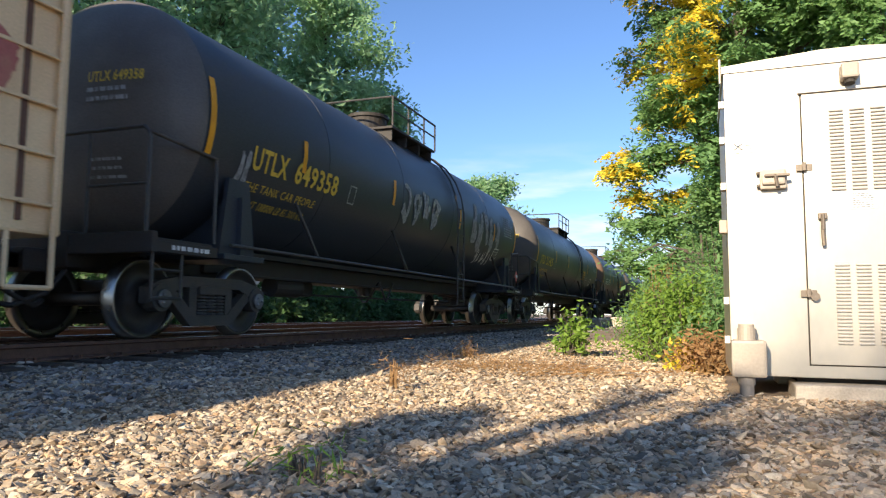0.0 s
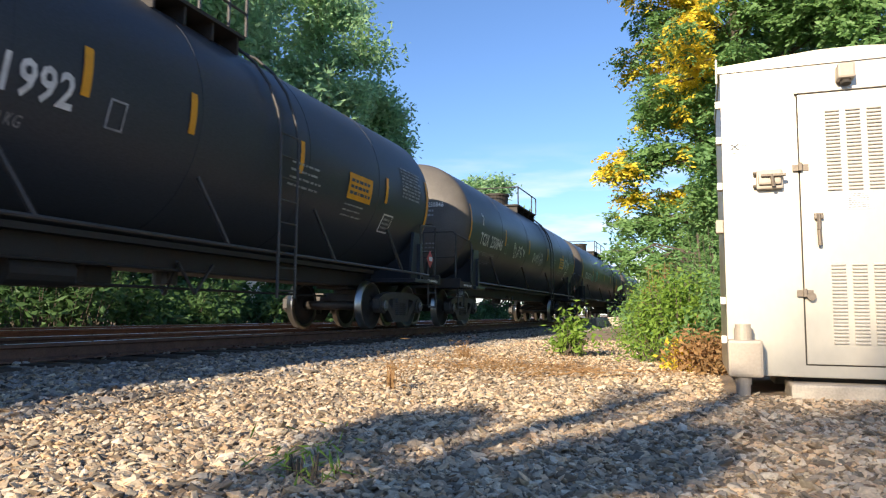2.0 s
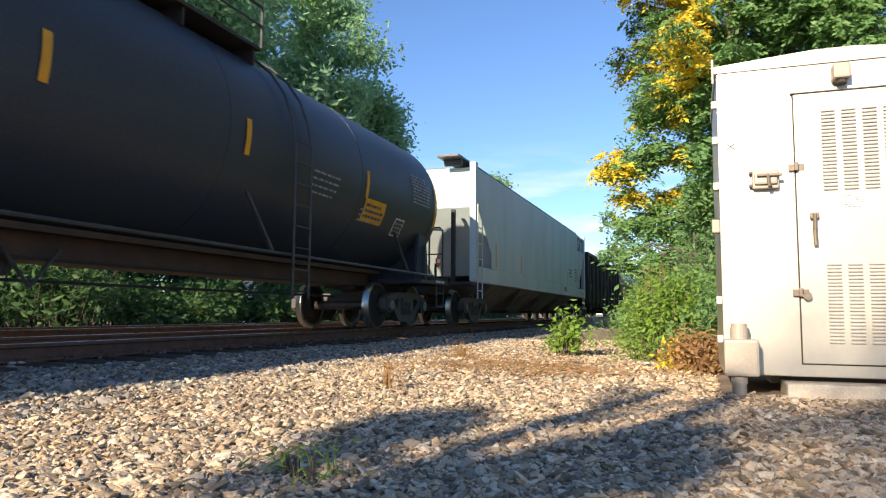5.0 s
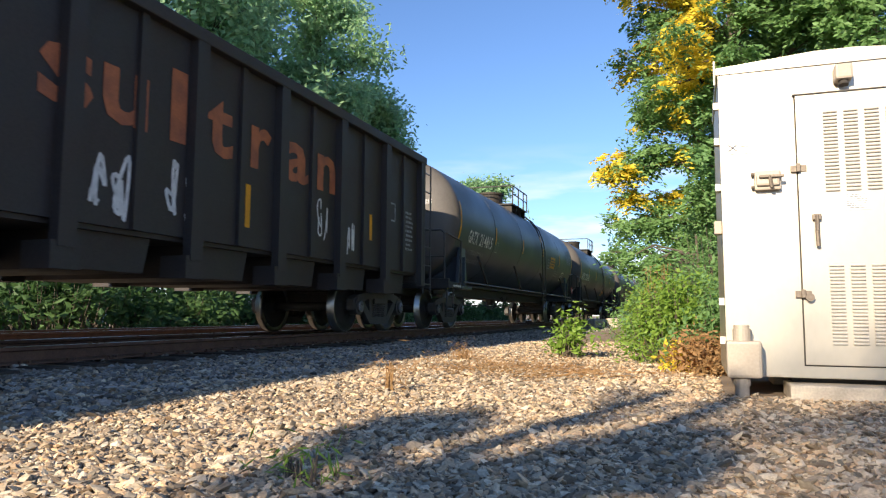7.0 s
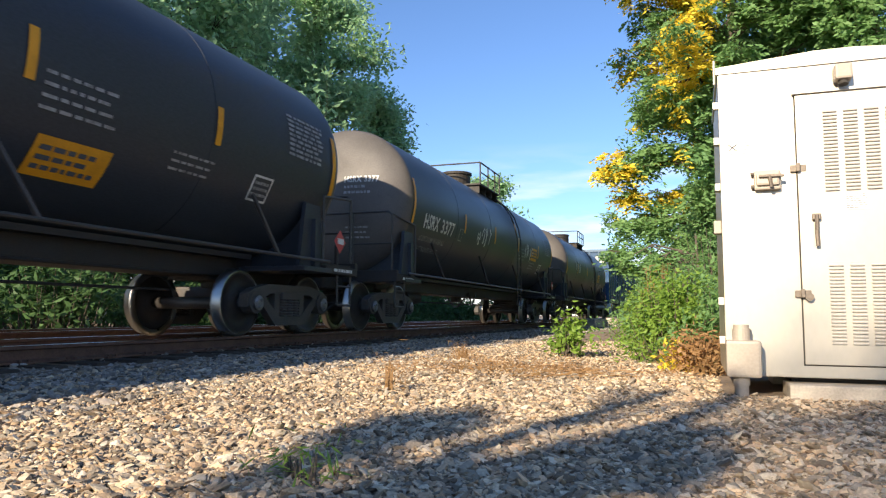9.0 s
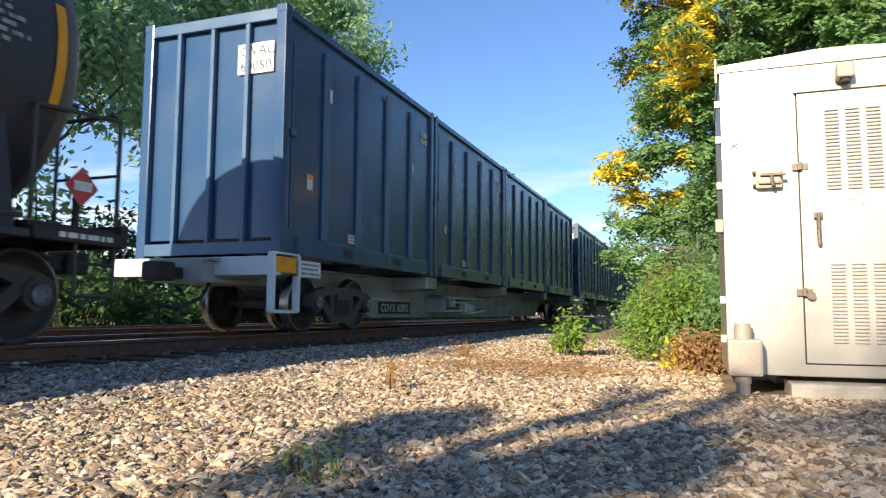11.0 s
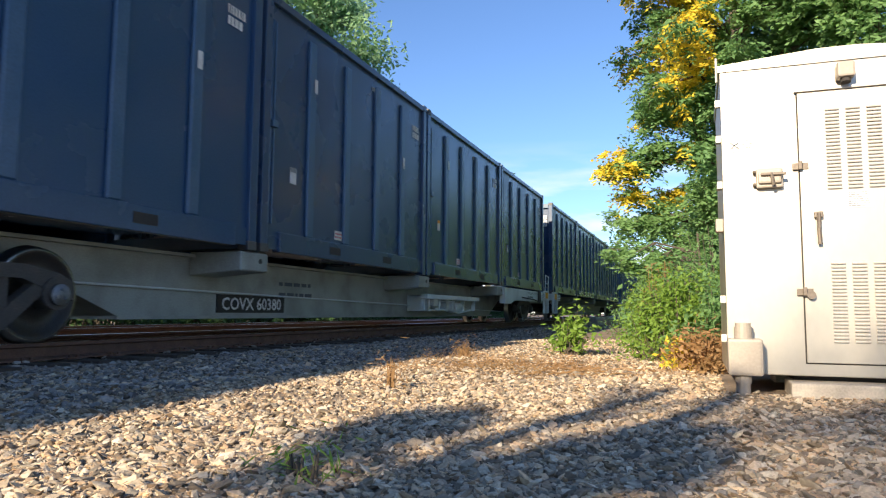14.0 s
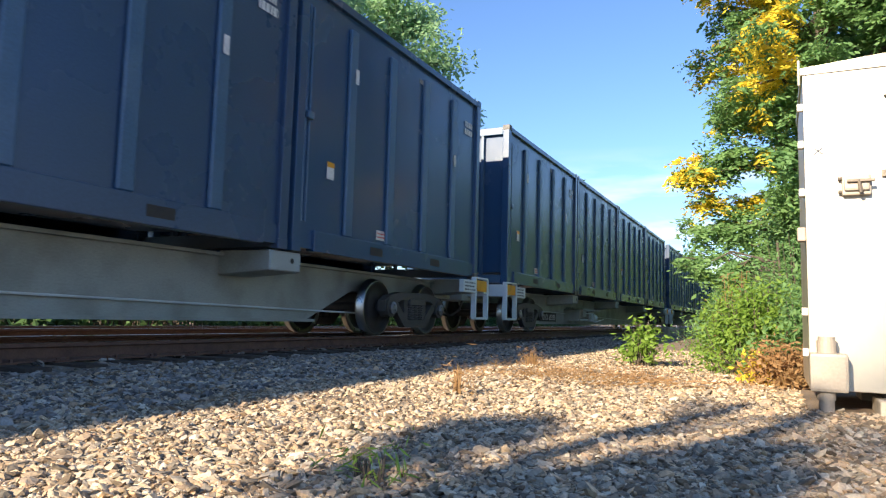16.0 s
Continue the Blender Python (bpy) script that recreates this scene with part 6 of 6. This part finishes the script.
def build_greenery():
    # tall trees beyond the far track
    far = "tall leafy green tree beyond the railway tracks"
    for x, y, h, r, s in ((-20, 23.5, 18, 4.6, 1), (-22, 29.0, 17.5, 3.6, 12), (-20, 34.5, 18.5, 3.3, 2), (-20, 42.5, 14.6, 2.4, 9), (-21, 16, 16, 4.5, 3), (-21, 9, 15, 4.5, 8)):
        tree(x, y, h, r, s, far, M_LEAFHAZE, per=11, leaf=(0.36, 0.18), spread=0.52, first=0.26, count=13)
    tree(-20.5, 69, 13.0, 3.0, 4, "distant leafy green tree beyond the tracks", M_LEAFHAZE, per=13, leaf=(0.5, 0.24), spread=0.6, first=0.2)
    # tree with turning leaves behind the cabinet
    tree(0.8, 15.5, 9.5, 3.3, 5, "locust tree with green and yellow leaves", M_LEAF, per=22, leaf=(0.21, 0.08), spread=0.25, flat=0.42, first=0.2, up=0.0, count=18, shape=(0.42, 0.62), feathery=(4, 0.38, 7, (0.12, 0.05)),
         extra=lambda p: p.x < -0.35 and (p.z > 5.1 or 3.1 < p.z < 4.7 and p.x < -0.9) and noise.noise((p.x * 0.9, p.y * 0.9, p.z * 1.1 + 4)) > -0.10)
    tree(4.4, 14.0, 10, 2.8, 6, "dense green tree behind the cabinet", M_LEAF, feathery=(4, 0.42, 7, (0.14, 0.06)), first=0.18, count=13)
    tree(2.6, 20.0, 9.5, 2.8, 7, "leafy green tree beside the track", M_LEAF, feathery=(3, 0.45, 7, (0.16, 0.07)), first=0.1, up=0.1, count=13)
    tree(1.6, 30.0, 4.2, 1.6, 11, "leafy green tree beside the track", M_LEAF, per=14, leaf=(0.4, 0.18), spread=0.4, first=0.1, up=0.1, count=10)
    # small tree at the yard's edge that throws its shadow over the gravel
    t = tagged(new("tree"), "small twin-trunked tree with few leafy branches", "tree")
    t.location = (-3.0, -8.0, -0.05)
    wood, clumps = Limbs(), []
    for x, top in ((-0.2, 5.5), (0.23, 5.55)):
        pts = [Vector((x + 0.02 * math.sin(k * 2.1 + x), 0.02 * math.cos(k), top * k / 6)) for k in range(7)]
        for a, b in zip(pts, pts[1:]):
            wood.add(a, b, 0.085, 0.075, 8)
    for a, b, r in (((0.23, 4.45), (0.52, 4.80), 0.10), ((0.23, 4.2), (0.62, 4.50), 0.12), ((-0.2, 4.2), (0.23, 4.55), 0.11), ((-0.2, 4.0), (0.23, 4.3), 0.11), ((-0.2, 4.25), (-0.85, 4.5), 0.045),
                    ((-0.2, 4.4), (-0.7, 4.75), 0.04), ((-0.2, 4.9), (-0.5, 5.5), 0.025), ((-0.2, 4.6), (0.05, 5.2), 0.03), ((-0.2, 4.1), (-0.6, 4.2), 0.05)):
        wood.add(Vector((a[0], 0, a[1])), Vector((b[0], 0.05, b[1])), r, r * 0.8, 8)
        for f in (0.5, 0.75, 1.0):
            clumps.append((a[0] + (b[0] - a[0]) * f, 0.03, a[1] + (b[1] - a[1]) * f))
    raw_mesh("trunk", wood.vs, wood.fs, M_BARK, t)
    rnd3 = random.Random(31)
    for (x0, z0), (x1, z1), wide, n in (((-1.02, 4.72), (-0.66, 4.82), 0.07, 16), ((-0.86, 4.56), (-0.56, 4.70), 0.09, 18), ((-0.72, 4.38), (-0.52, 4.48), 0.06, 12),
                                        ((0.08, 4.62), (0.48, 4.72), 0.035, 16), ((0.12, 4.46), (0.58, 4.46), 0.05, 22), ((0.3, 4.36), (0.45, 4.36), 0.03, 6)):
        for _ in range(n):
            f = rnd3.random()
            clumps.append((x0 + (x1 - x0) * f + rnd3.gauss(0, wide * 0.5), rnd3.gauss(0, 0.1), z0 + (z1 - z0) * f + rnd3.gauss(0, wide * 0.6)))
    leaves("crown", clumps, (0.055, 0.09, 0.04), 16, 0.13, 0.06, M_LEAF, t, 14)
    # unseen taller thin-crowned tree added farther back: soft broken shade on the cabinet's foot
    t = tagged(new("tree"), "unseen tall slender tree with a thin open crown, added for its shade", "tree")
    t.location = (-5.0, -24.4, -0.05)
    rnd2 = random.Random(77)
    wood, clumps = Limbs(), []
    for k in range(6):
        wood.add(Vector((0, 0, 2.0 * k)), Vector((0, 0, 2.0 * k + 2.0)), 0.12 - 0.015 * k, 0.105 - 0.015 * k, 8)
    for k in range(70):
        d = Vector((rnd2.gauss(0, 1), rnd2.gauss(0, 1), rnd2.gauss(0, 1))).normalized() * 1.3 * rnd2.random() ** 0.4
        d = Vector((d.x * 0.85 - 0.38, d.y, d.z * 0.85))
        wood.add(Vector((0, 0, 10.8 + 0.6 * rnd2.random())), Vector((0, 0, 11.8)) + d, 0.02, 0.006, 5)
        clumps.append(tuple(Vector((0, 0, 11.8)) + d))
    raw_mesh("trunk", wood.vs, wood.fs, M_BARK, t)
    leaves("crown", clumps, (0.15, 0.15, 0.14), 16, 0.2, 0.1, M_LEAF, t, 15)
    # weeds and bushes at the cabinet's corner
    rnd = random.Random(12)
    for k, (x, y, w, d, h, m, lab) in enumerate((
            (-0.15, 8.6, 1.1, 1.2, 0.95, M_LEAFLIME, "bright green weedy bush beside the cabinet"),
            (0.35, 7.6, 0.9, 0.9, 0.85, M_LEAF, "green weedy bush beside the cabinet"),
            (-0.1, 10.8, 1.2, 1.4, 1.2, M_LEAF, "tall green weeds along the yard edge"),
            (0.4, 11.5, 1.6, 1.6, 1.8, M_LEAF, "tall green weeds along the yard edge"),
            (-0.45, 13.5, 1.2, 2.0, 1.3, M_LEAFLIME, "green weeds along the yard edge"),
            (-0.2, 16.0, 2.0, 2.4, 2.0, M_LEAF, "tall green bush along the yard edge"),
            (-0.6, 21.0, 1.8, 3.0, 1.8, M_LEAF, "green bush along the yard edge"),
            (-1.2, 28.0, 2.4, 4.0, 2.2, M_LEAF, "green bush along the yard edge"),
            (-1.5, 31.0, 1.9, 3.0, 2.7, M_LEAF, "tall green bush along the yard edge"),
            (-1.8, 42.0, 2.2, 6.0, 2.8, M_LEAF, "green bush along the yard edge"))):
        bush(x, y, w, d, h, 100 + k, lab, m, n=int(70 + 40 * w), per=60, leaf=(0.075, 0.032) if y < 18 else (0.13, 0.06))
    bush(0.05, 6.9, 0.55, 0.5, 0.38, 130, "dry brown weeds at the cabinet's foot", M_DRY, n=60, per=20, leaf=(0.07, 0.03))
    bush(-0.16, 7.1, 0.2, 0.2, 0.2, 131, "yellow leafed weed at the cabinet's foot", M_LEAFYEL, n=14, per=20, leaf=(0.08, 0.05))
    bush(-1.52, 9.0, 0.30, 0.3, 0.55, 132, "small bright green plant growing in the gravel", M_LEAFLIME, n=26, per=24, leaf=(0.085, 0.045))
    bush(-1.16, 1.95, 0.18, 0.16, 0.09, 133, "tuft of green grass in the gravel", M_LEAFLIME, n=12, per=6, leaf=(0.07, 0.008))
    bush(-1.97, 4.4, 0.06, 0.06, 0.2, 134, "dry grass tuft in the gravel", M_DRY, n=9, per=6, leaf=(0.08, 0.008))
    bush(-2.6, 7.85, 0.2, 0.2, 0.15, 135, "dry grass tuft in the gravel", M_DRY, n=22, per=6, leaf=(0.08, 0.008))
    bush(-1.75, 6.5, 2.2, 1.5, 0.04, 136, "low patch of dead orange-brown grass in the gravel", M_DRY, n=420, per=6, leaf=(0.05, 0.008))
    bush(-0.55, 12.2, 0.8, 0.8, 1.45, 137, "brown twiggy shrub among green weeds", M_DRY, n=46, per=10, leaf=(0.06, 0.02))
    # young locust whose low branch reaches out towards the track
    t = tagged(new("tree"), "young locust tree with a low arching branch", "tree")
    t.location = (0.0, 14.0, -0.03)
    rnd3 = random.Random(52)
    wood, tips = Limbs(), []
    for k in range(15):
        a, b = Vector((0, 0, 0.3 + 0.1 * k)), Vector((-0.7 - 1.05 * rnd3.random(), rnd3.gauss(0, 0.3), 1.45 + 0.6 * rnd3.random()))
        m = a.lerp(b, 0.55) + Vector((0, 0, 0.28))
        wood.add(a, m, 0.025, 0.014, 6), wood.add(m, b, 0.014, 0.005, 5)
        tips += [tuple(m.lerp(b, f)) for f in (0.2, 0.5, 0.8, 1.0)]
    wood.add(Vector((0.1, 0, 0)), Vector((0, 0, 2.1)), 0.05, 0.02, 8)
    raw_mesh("trunk", wood.vs, wood.fs, M_BARK, t)
    fronds("crown", tips, 3, 0.30, 7, (0.10, 0.042), M_LEAF, t, 53)
    # thickets close along the yard side of the track, far on
    for k in range(17):
        y = 30 + 9.5 * k
        bush(2.2 + rnd.uniform(-0.4, 0.4), y, 4.6, 11, 8.0 + 0.3 * k + rnd.uniform(-0.7, 0.9), 300 + k, "tall dense green thicket beside the track", M_LEAF, n=130, per=34, leaf=(0.5, 0.26))
    # lumps of old concrete beside the track
    for x, y, w, h in ((-4.25, 31.5, 0.85, 0.36), (-3.35, 31.0, 0.7, 0.42)):
        bm = bmesh.new()
        box(bm, -w / 2, w / 2, -0.3, 0.3, -0.08, h, 0.07)
        for v in bm.verts:
            v.co += 0.05 * noise.noise_vector(v.co * 3 + Vector((x, y, 0)))
        lump = part("concrete_block", bm, M_CONC)
        lump.matrix_basis = pose(x, y, 0, 0, 0, 12 * x)
        tagged(lump, "broken pale concrete block lying beside the track", "concrete block", "concrete blocks")
    # hedge beyond the far track
    for k in range(22):
        y = 2 + 2.6 * k + rnd.uniform(-0.6, 0.6)
        bush(-15.2 + rnd.uniform(-0.8, 0.8), y, 2.6, 3.0, rnd.uniform(1.3, 2.2), 200 + k, "dark green scrub beyond the far track", M_LEAFDARK, n=70, per=24, leaf=(0.26, 0.12))
    for k in range(16):
        y = 2 + 3.4 * k + rnd.uniform(-0.8, 0.8)
        bush(-19.5 + rnd.uniform(-1, 1), y, 3.4, 3.6, rnd.uniform(3.2, 4.6), 240 + k, "dense dark green thicket beyond the far track", M_LEAFDARK, n=62, per=20, leaf=(0.36, 0.17))


build_greenery()


def build_shed():
    """Pale buildings glimpsed through the scrub."""
    for y0, y1, h in ((6, 17, 3.0), (24, 33, 2.6), (41, 58, 3.2)):
        b = tagged(new("low_building"), "low pale building glimpsed through the scrub", "building")
        b.location = (-32, y0, 0)
        bm = bmesh.new()
        box(bm, -4, 0, 0, y1 - y0, -0.1, h, 0.02)
        part("wall", bm, M_HOP, b)
        bm = bmesh.new()
        box(bm, -4.2, 0.2, -0.2, y1 - y0 + 0.2, h, h + 0.25, 0.02)
        part("roof", bm, M_TRUCK, b)
        for k in range(int((y1 - y0) / 2.2)):
            bm = bmesh.new()
            box(bm, 0.0, 0.03, 0.6 + 2.2 * k, 1.7 + 2.2 * k, 1.0, 2.0, 0.01)
            part("window", bm, M_NAVY, b)


build_shed()
build_stones()


# ---- what moves ----
def motions():
    for car, u in CARS:
        rest = car.location
        x, z = rest.x, rest.z
        walk(car, [(t, pose(x, u - SPEED * t, z)) for t in (0.0, 4.0, 8.0, 12.0, 16.0)])
    step = SPEED / WHEEL_R / FPS
    for ob, (x, y, z), u in WHEELSETS:
        first = max(0, int((u - 46) / SPEED * FPS))
        last = min(480, int((u + 4) / SPEED * FPS))
        if last <= first:
            first, last = 0, 1
        rows = [(k / FPS, pose(x, y, z, math.degrees(k * step) % 360)) for k in range(first, last + 1)]
        if first > 0:
            rows.insert(0, (0.0, rows[0][1]))
        if last < 480:
            rows.append((16.0, rows[-1][1]))
        walk(ob, rows)


motions()
